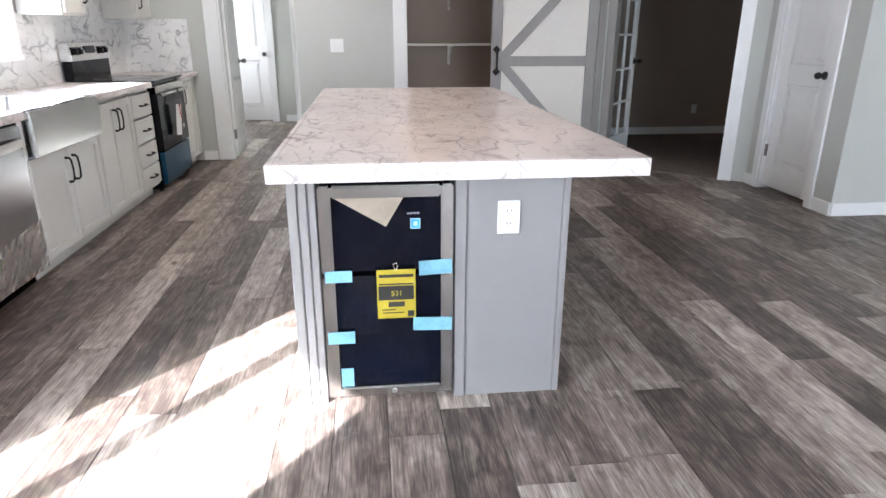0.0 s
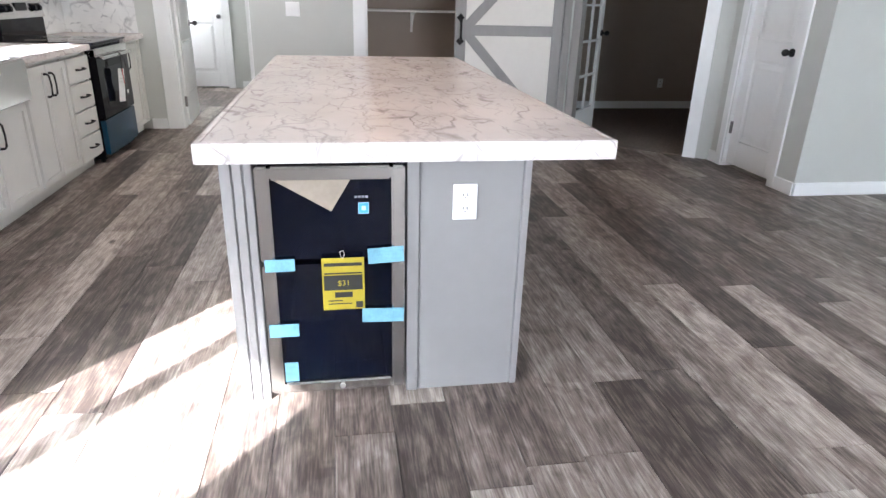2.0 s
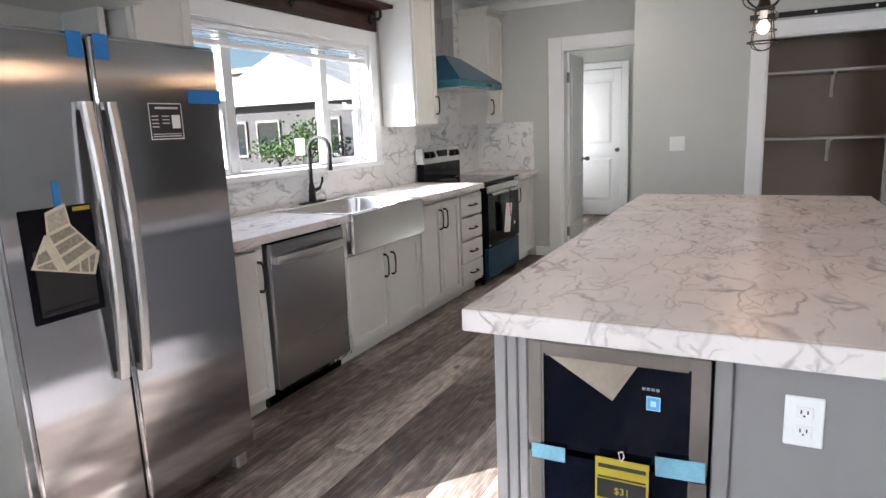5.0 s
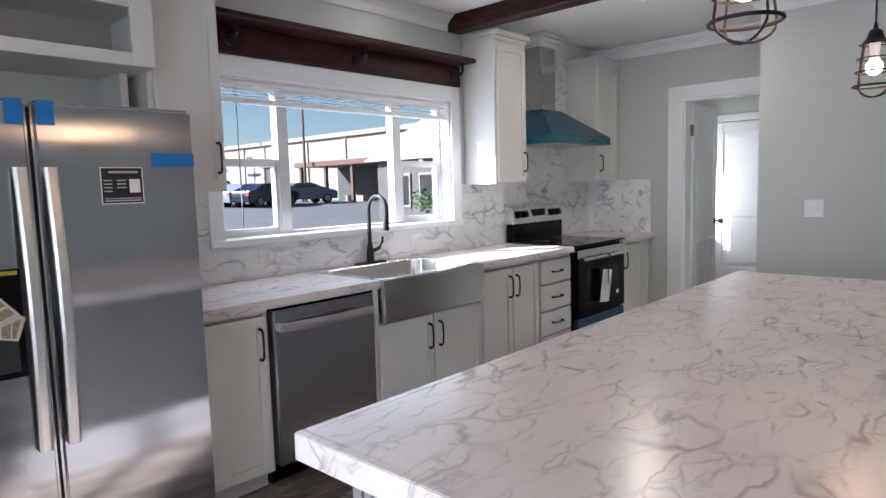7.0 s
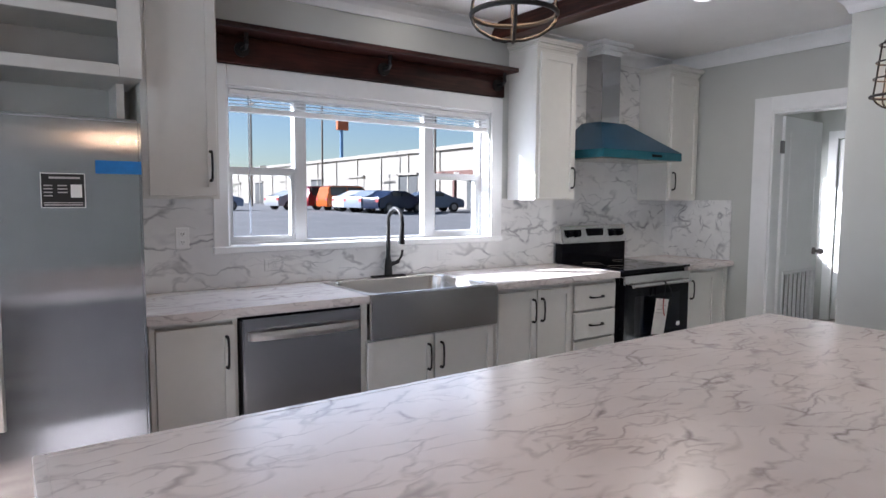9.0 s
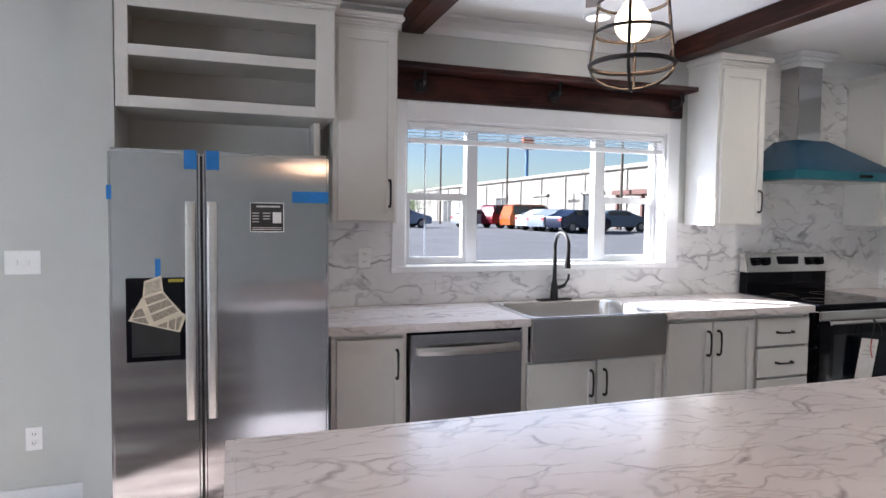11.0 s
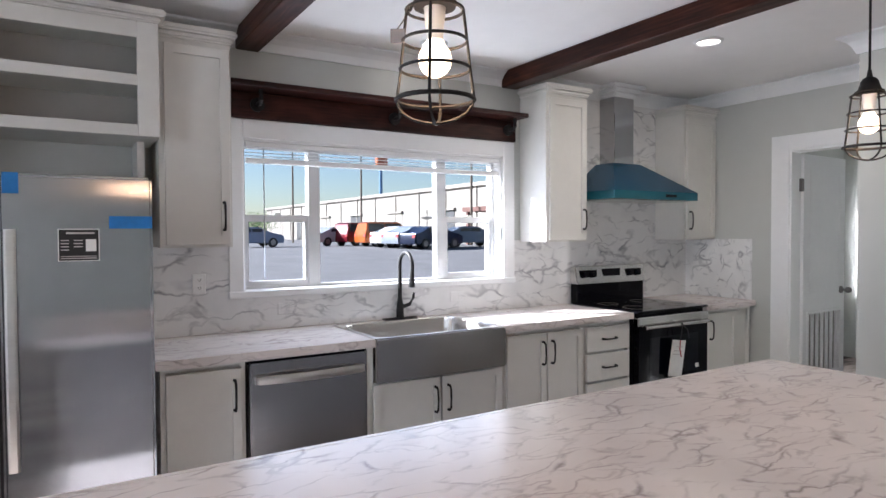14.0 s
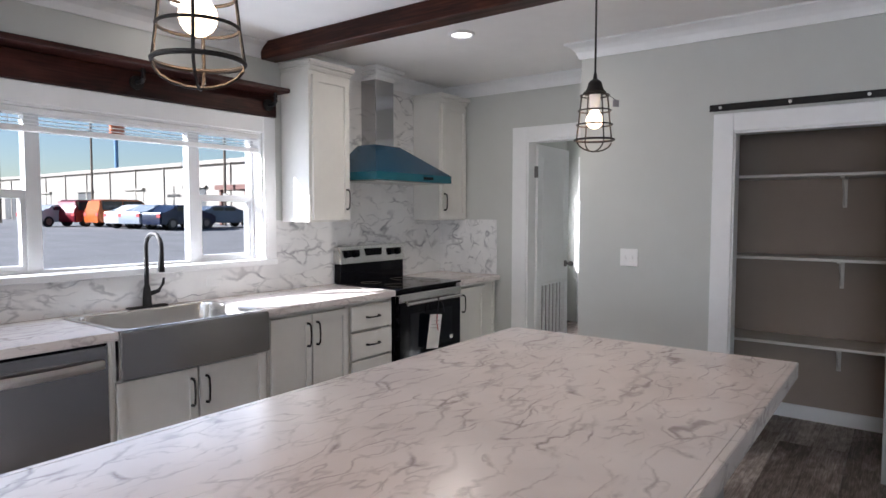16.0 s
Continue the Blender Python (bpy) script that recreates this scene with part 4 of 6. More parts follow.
for a, b in ((3.505, 3.5215), (4.3685, 4.392)):
    part("stile", B((-1.525, -1.484, a, b, 0.666, 0.86)), CAB, sink_base)
solo("cabinet_stile", B((-1.525, -1.484, 3.488, 3.503, 0.09, 0.86)), CAB, "white filler stile between dishwasher and sink", "filler")


def counter(label, pieces):
    c = thing("countertop", ((pieces[0][0] + pieces[0][1]) / 2, (pieces[0][2] + pieces[0][3]) / 2, 0.86), label, "countertop")
    for p in pieces:
        part("slab", B((*p, 0.862, 0.905), bev=0.004, seg=2), COUNTER, c)
    return c


counter("white marbled laminate countertop along the window wall", [(XW + 0.008, -1.462, 2.465, 3.53), (XW + 0.008, -2.03, 3.53, 4.36), (XW + 0.008, -1.462, 4.36, 5.495)])
counter("short white marbled countertop beside the stove", [(XW + 0.008, -1.462, 6.285, YF - 0.008)])
for pc in ((2.46, 2.935, 0.905, 1.405), (2.935, 4.975, 0.905, 1.094), (4.975, YF, 0.905, 1.405), (5.412, 6.512, 1.405, CZ - 0.06)):
    struct("backsplash_west", B((XW, XW + 0.008, *pc)), SPLASH, "white marbled backsplash panel", "backsplash")
struct("backsplash_north", B((XW + 0.008, -1.505, YF - 0.008, YF, 0.905, 1.40)), SPLASH, "white marbled backsplash panel", "backsplash")


def sink():
    s = thing("farmhouse_sink", (-1.74, 3.945, 0.665), "stainless steel apron-front farmhouse sink", "sink")
    y0, y1, xf = 3.53, 4.36, -1.435
    part("apron", B((xf - 0.03, xf, y0 - 0.008, y1 + 0.008, 0.672, 0.902), bev=0.008, seg=2), STEELH, s)
    def loop(bm, x0, x1, a, b, r, z):
        """A rounded rectangle of vertices, corner by corner."""
        pts = []
        for cx, cy, q in ((x1 - r, b - r, 0), (x0 + r, b - r, 1), (x0 + r, a + r, 2), (x1 - r, a + r, 3)):
            pts += [(cx + r * math.cos((q + k / 6) * math.pi / 2), cy + r * math.sin((q + k / 6) * math.pi / 2), z) for k in range(7)]
        return [bm.verts.new(v) for v in pts]

    bm = bmesh.new()
    x0, x1 = -2.035, xf - 0.030
    rings = [loop(bm, x0, x1, y0 - 0.010, y1 + 0.010, 0.004, 0.9075),
             loop(bm, x0 + 0.022, x1 - 0.004, y0 + 0.022, y1 - 0.022, 0.085, 0.9085),
             loop(bm, x0 + 0.028, x1 - 0.010, y0 + 0.028, y1 - 0.028, 0.085, 0.900),
             loop(bm, x0 + 0.034, x1 - 0.016, y0 + 0.034, y1 - 0.034, 0.08, 0.735),
             loop(bm, x0 + 0.055, x1 - 0.037, y0 + 0.055, y1 - 0.055, 0.07, 0.708)]
    for p, q in zip(rings, rings[1:]):
        for k in range(len(p)):
            bm.faces.new((p[k], p[(k + 1) % len(p)], q[(k + 1) % len(p)], q[k]))
    bm.faces.new(rings[-1])
    part("basin", bm, STEELH, s, "rounded steel bowl", True)
    part("drain", C(bmesh.new(), (-1.75, 3.945, 0.708), (-1.75, 3.945, 0.712), 0.05, seg=24), CHROME, s)


sink()


def faucet():
    f = thing("kitchen_faucet", (-2.085, 4.0, 0.905), "matte black gooseneck pull-down kitchen faucet", "faucet")
    x, y = -2.085, 4.0
    bm = B((x - 0.028, x + 0.028, y - 0.12, y + 0.12, 0.905, 0.915), bev=0.006, seg=2)
    part("base_plate", bm, BLACK, f)
    bm = C(bmesh.new(), (x, y, 0.913), (x, y, 1.0), 0.026, 0.022, 18)
    C(bm, (x, y, 1.0), (x, y, 1.04), 0.022, 0.014, 18)
    part("body", bm, BLACK, f, "", True)
    pts = [(x, y, 1.03), (x, y, 1.24)]
    R = 0.085
    for k in range(0, 11):
        a = math.pi - k * math.pi * 1.08 / 10
        pts.append((x + R + R * math.cos(a), y, 1.255 + R * math.sin(a)))
    part("spout", T(bmesh.new(), pts, 0.013, 12), BLACK, f, "", True)
    e = Vector(pts[-1])
    d = (e - Vector(pts[-2])).normalized()
    bm = C(bmesh.new(), e - d * 0.005, e + d * 0.06, 0.013, 0.016, 14)
    C(bm, e + d * 0.06, e + d * 0.11, 0.017, 0.021, 14)
    part("spray_head", bm, BLACK, f, "", True)
    part("lever", T(bmesh.new(), [(x + 0.005, y + 0.015, 0.985), (x + 0.02, y + 0.06, 1.0), (x + 0.025, y + 0.085, 1.04), (x + 0.025, y + 0.09, 1.075)], [0.014, 0.012, 0.009, 0.007], 10), BLACK, f, "", True)


faucet()


def dishwasher():
    d = thing("dishwasher", (-1.8, 3.18, 0), "stainless steel dishwasher partly wrapped in plastic film", "dishwasher")
    y0, y1, xf = 2.878, 3.485, -1.475
    part("cavity", B((XW + 0.02, -1.56, y0 - 0.008, y1 + 0.006, 0.005, 0.857)), DARK, d)
    part("door", B((-1.55, xf, y0, y1, 0.105, 0.845), bev=0.008, seg=2), STEELDK, d)
    part("control_strip", B((-1.55, xf - 0.012, y0, y1, 0.846, 0.857)), BLACKPL, d)
    part("kick_plate", B((-1.575, -1.56, y0, y1, 0.01, 0.10)), BLACKPL, d)
    pts = []
    for k in range(9):
        u = k / 8
        pts.append((y0 + 0.035 + u * (y1 - y0 - 0.07), 0.018 + 0.028 * math.sin(math.pi * u)))
    bm = bmesh.new()
    rings = []
    for y, o in pts:
        rings.append([bm.verts.new((xf + o + a, y, 0.765 + b)) for a, b in ((-0.012, -0.02), (0.006, -0.02), (0.009, 0), (0.006, 0.02), (-0.012, 0.02))])
    for p, q in zip(rings, rings[1:]):
        for k in range(5):
            bm.faces.new((p[k], p[(k + 1) % 5], q[(k + 1) % 5], q[k]))
    bm.faces.new(rings[0])
    bm.faces.new(rings[-1][::-1])
    for y, o in (pts[0], pts[-1]):
        rr = bmesh.ops.create_cube(bm, size=1.0)
        for v in rr["verts"]:
            v.co = Vector((xf + 0.008 + v.co.x * 0.03, y + v.co.y * 0.02, 0.765 + v.co.z * 0.036))
    part("handle", bm, BRIGHTSTEEL, d, "bowed satin steel handle")
    rnd = random.Random(4)
    bm = bmesh.new()
    ny, nz = 22, 9
    g = [[bm.verts.new((xf + 0.003 + 0.0028 * rnd.random(), y0 + (y1 - y0) * i / ny, 0.10 + (0.20 + 0.06 * i / ny) * j / nz)) for j in range(nz + 1)] for i in range(ny + 1)]
    for i in range(ny):
        for j in range(nz):
            bm.faces.new((g[i][j], g[i + 1][j], g[i + 1][j + 1], g[i][j + 1]))
    o = part("protective_film", bm, CLEARFILM, d, "crinkled clear plastic film")
    o.visible_shadow = False


dishwasher()


def stove():
    s = thing("electric_range", (-1.8, 5.895, 0), "black and steel electric range with blue film on its drawer", "stove")
    y0, y1 = 5.505, 6.275
    part("body", B((-2.10, -1.485, y0, y1, 0.03, 0.895), bev=0.003), BLACKPL, s)
    part("cooktop", B((-2.08, -1.44, y0 - 0.004, y1 + 0.004, 0.896, 0.912), bev=0.004), BLACKPL, s, "glossy black glass cooktop")
    for cx, cy, r in ((-1.62, 5.70, 0.10), (-1.62, 6.09, 0.08), (-1.90, 5.70, 0.075), (-1.90, 6.09, 0.10)):
        bm = bmesh.new()
        T(bm, [(cx + r * math.cos(k * math.pi / 16), cy + r * math.sin(k * math.pi / 16), 0.9122) for k in range(32)], 0.0012, 4, True)
        part("burner_ring", bm, INK, s)
    part("back_riser", B((-2.115, -2.045, y0 + 0.01, y1 - 0.01, 0.905, 1.06), bev=0.004), BLACKPL, s)
    bm = B((-2.12, -2.055, y0, y1, 1.06, 1.195), bev=0.008, seg=2)
    for v in bm.verts:
        if v.co.x > -2.1 and v.co.z < 1.1:
            v.co.x += 0.025
    panel = part("control_panel", bm, STEELH, s, "brushed steel control panel")
    part("display", B((-2.056, -2.0395, 5.79, 5.985, 1.09, 1.172), bev=0.003), BLACKPL, panel)
    for a, b in ((5.545, 5.725), (6.05, 6.23)):
        part("knob_plate", B((-2.056, -2.0395, a, b, 1.098, 1.165), bev=0.003), BLACKPL, panel)
        for cy in (a + 0.045, b - 0.045):
            part("control_knob", C(bmesh.new(), (-2.04, cy, 1.131), (-2.015, cy, 1.13), 0.024, 0.020, 18), BLACKPL, panel, "", True)
    part("oven_door", B((-1.485, -1.44, y0 + 0.004, y1 - 0.004, 0.345, 0.865), bev=0.006, seg=2), BLACKPL, s, "black glass oven door")
    part("window_glass", B((-1.440, -1.4385, y0 + 0.12, y1 - 0.12, 0.44, 0.72)), NAVYGLASS, s)
    part("door_trim", B((-1.485, -1.4365, y0 + 0.004, y1 - 0.004, 0.805, 0.868), bev=0.005), STEELH, s)
    bm = T(bmesh.new(), [(-1.40, y0 + 0.05, 0.80), (-1.40, y1 - 0.05, 0.80)], 0.013, 12)
    C(bm, (-1.44, y0 + 0.08, 0.80), (-1.40, y0 + 0.08, 0.80), 0.009, seg=10)
    C(bm, (-1.44, y1 - 0.08, 0.80), (-1.40, y1 - 0.08, 0.80), 0.009, seg=10)
    part("handle", bm, STEELH, s, "brushed steel bar handle", True)
    part("drawer", B((-1.485, -1.445, y0 + 0.004, y1 - 0.004, 0.07, 0.335), bev=0.006), BLUEFILM, s, "storage drawer under blue film")
    for y in (y0 + 0.06, y1 - 0.06):
        for x in (-2.05, -1.53):
            part("leveling_foot", C(bmesh.new(), (x, y, 0), (x, y, 0.03), 0.018, seg=12), BLACK, s)
    part("oven_badge", B((-1.4385, -1.4375, 6.12, 6.16, 0.46, 0.49)), PAPER, s)


stove()
tg = thing("hang_tag", (-1.385, 5.86, 0.79), "white cardboard hang tag tied to the oven handle", "tag")
card_pose = Matrix.Translation((-1.380, 5.885, 0.80)) @ pose(0, 0, 0, -7, 3, 0)
part("card", placed(B((-0.0008, 0.0008, -0.074, 0.074, -0.37, -0.11)), card_pose), PAPER, tg)
part("print", placed(B((0.0008, 0.0012, -0.02, 0.05, -0.160, -0.155), (0.0008, 0.0012, -0.045, 0.05, -0.19, -0.185), (0.0008, 0.0012, -0.05, 0.03, -0.215, -0.21)), card_pose), SOFTINK, tg)
part("leaflet", placed(B((-0.0008, 0.0008, -0.05, 0.05, -0.36, -0.24)), Matrix.Translation((-1.392, 5.80, 0.80)) @ pose(0, 0, 0, 12, 2, 0)), PAPER, tg, "small white leaflet behind the card")
bm = T(bmesh.new(), [(-1.385, 5.875, 0.66), (-1.380, 5.885, 0.72), (-1.384, 5.90, 0.78), (-1.39, 5.90, 0.815), (-1.405, 5.90, 0.815), (-1.412, 5.90, 0.79)], 0.003, 6)
T(bm, [(-1.39, 5.90, 0.815), (-1.372, 5.945, 0.76), (-1.37, 5.955, 0.70)], 0.003, 6)
part("ribbon", T(bmesh.new(), [(-1.377, 5.875, 0.69), (-1.376, 5.865, 0.63), (-1.378, 5.885, 0.57)], 0.0035, 6), RED, tg, "thin red ribbon")
part("tie", bm, BLACK, tg, "black plastic tie")


def hood():
    h = thing("range_hood", (-1.93, 5.95, 1.71), "steel chimney range hood wrapped in blue protective film", "range hood")
    part("chimney", B((XW + 0.009, -1.97, 5.842, 6.058, 2.0, CZ - 0.09), bev=0.003), STEEL, h, "brushed steel chimney duct")
    part("chimney_collar", B((XW + 0.009, -1.955, 5.828, 6.072, CZ - 0.10, CZ - 0.06), (XW + 0.009, -1.925, 5.798, 6.102, CZ - 0.062, CZ - 0.03), (XW + 0.009, -1.895, 5.768, 6.132, CZ - 0.032, CZ - 0.002), bev=0.012, seg=2), TRIM, h, "white moulding round the duct")
    y0, y1, xf = 5.50, 6.43, -1.648
    part("rim", B((XW + 0.009, xf, y0, y1, 1.705, 1.765), bev=0.003), TEALFILM, h, "film-covered rim with a button slot")
    bm = bmesh.new()
    lo = [bm.verts.new(p) for p in ((XW + 0.009, y0, 1.765), (xf, y0, 1.765), (xf, y1, 1.765), (XW + 0.009, y1, 1.765))]
    hi = [bm.verts.new(p) for p in ((XW + 0.009, 5.80, 2.0), (-1.94, 5.80, 2.0), (-1.94, 6.10, 2.0), (XW + 0.009, 6.10, 2.0))]
    bm.faces.new(lo)
    bm.faces.new(hi)
    for k in range(4):
        bm.faces.new((lo[k], lo[(k + 1) % 4], hi[(k + 1) % 4], hi[k]))
    part("canopy", bm, BLUEFILM, h, "sloping canopy under blue film")
    part("switch_panel", B((xf, xf + 0.003, 6.05, 6.17, 1.725, 1.745)), BLACKPL, h)
    part("filter", B((XW + 0.05, xf - 0.04, y0 + 0.05, y1 - 0.05, 1.698, 1.706)), STEELH, h)


hood()


def upper(label, y0, y1, hinge_left, z0=1.395, z1=2.435, xf=-1.84):
    u = thing("wall_cabinet", (XW + 0.15, (y0 + y1) / 2, z0), label, "cabinet", "wall cabinets")
    part("body", B((XW + 0.009, xf - 0.022, y0, y1, z0, z1), bev=0.002), CAB, u)
    part("face_frame", B((xf - 0.022, xf - 0.001, y0, y1, z0, z1)), CAB, u)
    d = shaker(u, "door", xf + 0.018, y0 + 0.025, y1 - 0.012, z0 + 0.015, z1 - 0.03, 0.062)
    hy = y1 - 0.045 if hinge_left else y0 + 0.05
    bar_pull(d, xf + 0.018, hy, z0 + 0.16, 0.14)
    part("cornice", B((XW + 0.009, xf + 0.02, y0 - 0.012, y1 + 0.012, z1, z1 + 0.035), (XW + 0.009, xf + 0.045, y0 - 0.03, y1 + 0.03, z1 + 0.03, z1 + 0.065), bev=0.01, seg=2), CAB, u)
    return u


upper("tall white shaker wall cabinet beside the refrigerator", 2.545, 2.892, True)
upper("white shaker wall cabinet beside the window", 5.028, 5.412, True)
upper("white shaker wall cabinet beside the range hood", 6.512, 6.912, False)


def over_fridge():
    u = thing("open_shelf_cabinet", (-1.92, 2.03, 1.92), "white open shelf cabinet above the refrigerator", "cabinet")
    y0, y1, z0, z1, xf = 1.545, 2.535, 1.92, 2.45, -1.71
    part("front_frame", B((xf - 0.02, xf, y0, y0 + 0.055, z0, z1), (xf - 0.02, xf, 2.442, y1, z0, z1), (xf - 0.02, xf, y0 + 0.055, 2.442, z0, 1.973), (xf - 0.02, xf, y0 + 0.055, 2.442, 2.154, 2.205), (xf - 0.02, xf, y0 + 0.055, 2.442, 2.374, z1), bev=0.002), CAB, u)
    part("case", B((XW + 0.01, xf - 0.02, y0, y0 + 0.02, z0, z1), (XW + 0.01, xf - 0.02, y1 - 0.02, y1, z0, z1), (XW + 0.01, xf - 0.02, y0 + 0.02, y1 - 0.02, z0, z0 + 0.02), (XW + 0.01, xf - 0.02, y0 + 0.02, y1 - 0.02, z1 - 0.02, z1)), CAB, u)
    part("shelf", B((XW + 0.03, xf - 0.02, y0 + 0.02, y1 - 0.02, 2.17, 2.19)), CAB, u)
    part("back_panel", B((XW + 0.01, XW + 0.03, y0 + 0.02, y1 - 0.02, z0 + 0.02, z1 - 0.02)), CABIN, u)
    part("cornice", B((XW + 0.01, xf + 0.015, y0, y1 + 0.01, z1, z1 + 0.03), (XW + 0.01, xf + 0.04, y0, y1 + 0.03, z1 + 0.026, z1 + 0.06), bev=0.008, seg=2), CAB, u)


over_fridge()
struct("fridge_alcove_side", B((XW, -1.90, 2.455, 2.487, 0, 1.92)), CAB, "white cabinet end panel beside the refrigerator", "panel")


def fridge():
    f = thing("refrigerator", (-1.66, 2.01, 0), "stainless steel side-by-side refrigerator with blue tape", "refrigerator")
    y0, y1, xf, z1 = 1.585, 2.44, -1.24, 1.69
    part("case", B((-2.06, xf - 0.075, y0 + 0.006, y1 - 0.006, 0.04, z1 - 0.02), bev=0.006), STEELDK, f, "grey steel case")
    for nm, a, b in (("freezer_door", y0, 1.921), ("fridge_door", 1.931, y1)):
        part(nm, B((xf - 0.068, xf, a, b, 0.075, z1), bev=0.012, seg=3), STEEL, f, "", False)
    part("door_gasket", B((xf - 0.074, xf - 0.02, y0 + 0.02, y1 - 0.02, 0.09, z1 - 0.02)), DARK, f)
    part("grille", B((xf - 0.12, xf - 0.06, y0 + 0.02, y1 - 0.02, 0.015, 0.07), bev=0.004), STEELDK, f, "grey toe grille")
    for y in (y0 + 0.06, y1 - 0.05):
        part("foot", B((xf - 0.10, xf - 0.03, y - 0.03, y + 0.03, 0.0, 0.06), bev=0.01), CHROME, f)
    for y in (1.884, 1.966):
        bm = bmesh.new()
        rings = []
        for k in range(13):
            u = k / 12
            z = 0.60 + 0.885 * u
            o = 0.020 + 0.030 * math.sin(math.pi * u)
            rings.append([bm.verts.new((xf + o + a, y + b, z)) for a, b in ((-0.012, -0.018), (0.004, -0.018), (0.010, -0.010), (0.010, 0.010), (0.004, 0.018), (-0.012, 0.018))])
        for p, q in zip(rings, rings[1:]):
            for k in range(6):
                bm.faces.new((p[k], p[(k + 1) % 6], q[(k + 1) % 6], q[k]))
        bm.faces.new(rings[0])
        bm.faces.new(rings[-1][::-1])
        for z in (0.612, 1.473):
            rr = bmesh.ops.create_cube(bm, size=1.0)
            for v in rr["verts"]:
                v.co = Vector((xf + 0.009 + v.co.x * 0.026, y + v.co.y * 0.032, z + v.co.z * 0.024))
        part("handle", bm, BRIGHTSTEEL, f, "bowed satin steel handle")
    # dispenser
    dsp = part("dispenser", B((xf + 0.0005, xf + 0.006, 1.645, 1.862, 0.845, 1.18), bev=0.004), BLACKPL, f, "glossy black ice and water dispenser")
    part("recess", B((xf + 0.006, xf + 0.0068, 1.665, 1.842, 0.865, 1.06)), DARK, dsp)
    part("tray", B((xf + 0.006, xf + 0.012, 1.675, 1.832, 0.868, 0.882), bev=0.002), BLACK, dsp)
    part("yellow_sticker", B((xf + 0.006, xf + 0.0068, 1.80, 1.855, 1.162, 1.174)), YELLOW, dsp)
    lab = part("rating_label", B((xf + 0.0005, xf + 0.0012, 2.117, 2.248, 1.366, 1.483)), BLACKINK, f, "black and white spec label")
    bars = [(2.14, 2.235, 1.466, 1.473), (2.123, 2.15, 1.44, 1.444), (2.123, 2.15, 1.428, 1.432), (2.123, 2.15, 1.416, 1.42), (2.123, 2.15, 1.404, 1.408), (2.165, 2.195, 1.44, 1.444), (2.165, 2.195, 1.428, 1.432), (2.165, 2.195, 1.416, 1.42), (2.123, 2.242, 1.372, 1.376), (2.123, 2.242, 1.38, 1.383)]
    part("label_print", B(*[(xf + 0.0012, xf + 0.0016, a, b, c, d) for a, b, c, d in bars]), SOFTINK, lab)
    part("label_box", B((xf + 0.0012, xf + 0.0016, 2.205, 2.24, 1.40, 1.446)), PAPER, lab)
    edge = [(2.114, 2.251, 1.363, 1.366), (2.114, 2.251, 1.483, 1.486), (2.114, 2.117, 1.366, 1.483), (2.248, 2.251, 1.366, 1.483)]
    part("label_border", B(*[(xf + 0.0005, xf + 0.0011, a, b, c, d) for a, b, c, d in edge]), PAPER, lab)
    for a, b, c, d in ((1.862, 1.910, 1.615, 1.692), (1.945, 1.995, 1.615, 1.692), (2.285, 2.438, 1.487, 1.535), (1.752, 1.772, 1.17, 1.255), (1.583, 1.60, 1.49, 1.545)):
        part("tape", B((xf + 0.0006, xf + 0.0016, a, b, c, d)), TAPE, f, "strip of blue painter's tape")
    part("tape", B((xf - 0.05, xf + 0.0015, 1.5815, 1.5835, 1.49, 1.545)), TAPE, f, "strip of blue painter's tape")


fridge()


def booklet():
    b = thing("instruction_sheet", (-1.23, 1.757, 0.96), "folded newsprint instruction sheet taped over the dispenser", "paper")

    def sheet(name, outline, x, thick, material, lean=0.0):
        """A flat piece of paper; the outline is in millimetres from the dispenser's upper corner."""
        bm = bmesh.new()
        f = bm.faces.new([bm.verts.new((x + lean * v, 1.645 + u / 1000, 1.18 - v / 1000)) for u, v in outline])
        r = bmesh.ops.extrude_face_region(bm, geom=[f])
        for g in r["geom"]:
            if isinstance(g, bmesh.types.BMVert):
                g.co.x += thick
        part(name, bm, material, b)

    def band(p0, p1, q0, q1, a, z):
        """A strip across the stretch between the edges p0-p1 and q0-q1."""
        mix = lambda m, n, t: (m[0] + (n[0] - m[0]) * t, m[1] + (n[1] - m[1]) * t)
        l0, l1, r0, r1 = mix(p0, p1, a), mix(p0, p1, z), mix(q0, q1, a), mix(q0, q1, z)
        return [mix(l0, r0, 0.08), mix(l0, r0, 0.93), mix(l1, r1, 0.93), mix(l1, r1, 0.08)]

    sheet("back_leaf", [(60, 75), (8, 168), (196, 222), (222, 152), (140, 110)], -1.2325, 0.0012, TANPAPER)
    front = [(68, 12), (130, -10), (137, 55), (205, 140), (97, 188), (62, 78)]
    sheet("front_leaf", front, -1.2285, 0.0012, TANPAPER, 0.00005)
    for a, z in ((0.03, 0.26), (0.33, 0.58), (0.66, 0.90)):
        sheet("print", band((62, 78), (97, 188), (137, 55), (205, 140), a, z), -1.2270, 0.0004, NEWSINK, 0.00005)
    sheet("print", band((68, 12), (62, 78), (130, -10), (137, 55), 0.15, 0.9), -1.2270, 0.0004, PALEINK, 0.00005)
    for q in ([(34, 130), (58, 118), (70, 150), (24, 158)], [(24, 163), (70, 156), (82, 184), (30, 169)], [(112, 192), (150, 176), (148, 203), (124, 197)], [(156, 174), (180, 164), (176, 210), (154, 204)], [(185, 163), (208, 155), (190, 212), (181, 211)]):
        sheet("print", q, -1.2313, 0.0004, NEWSINK)


booklet()


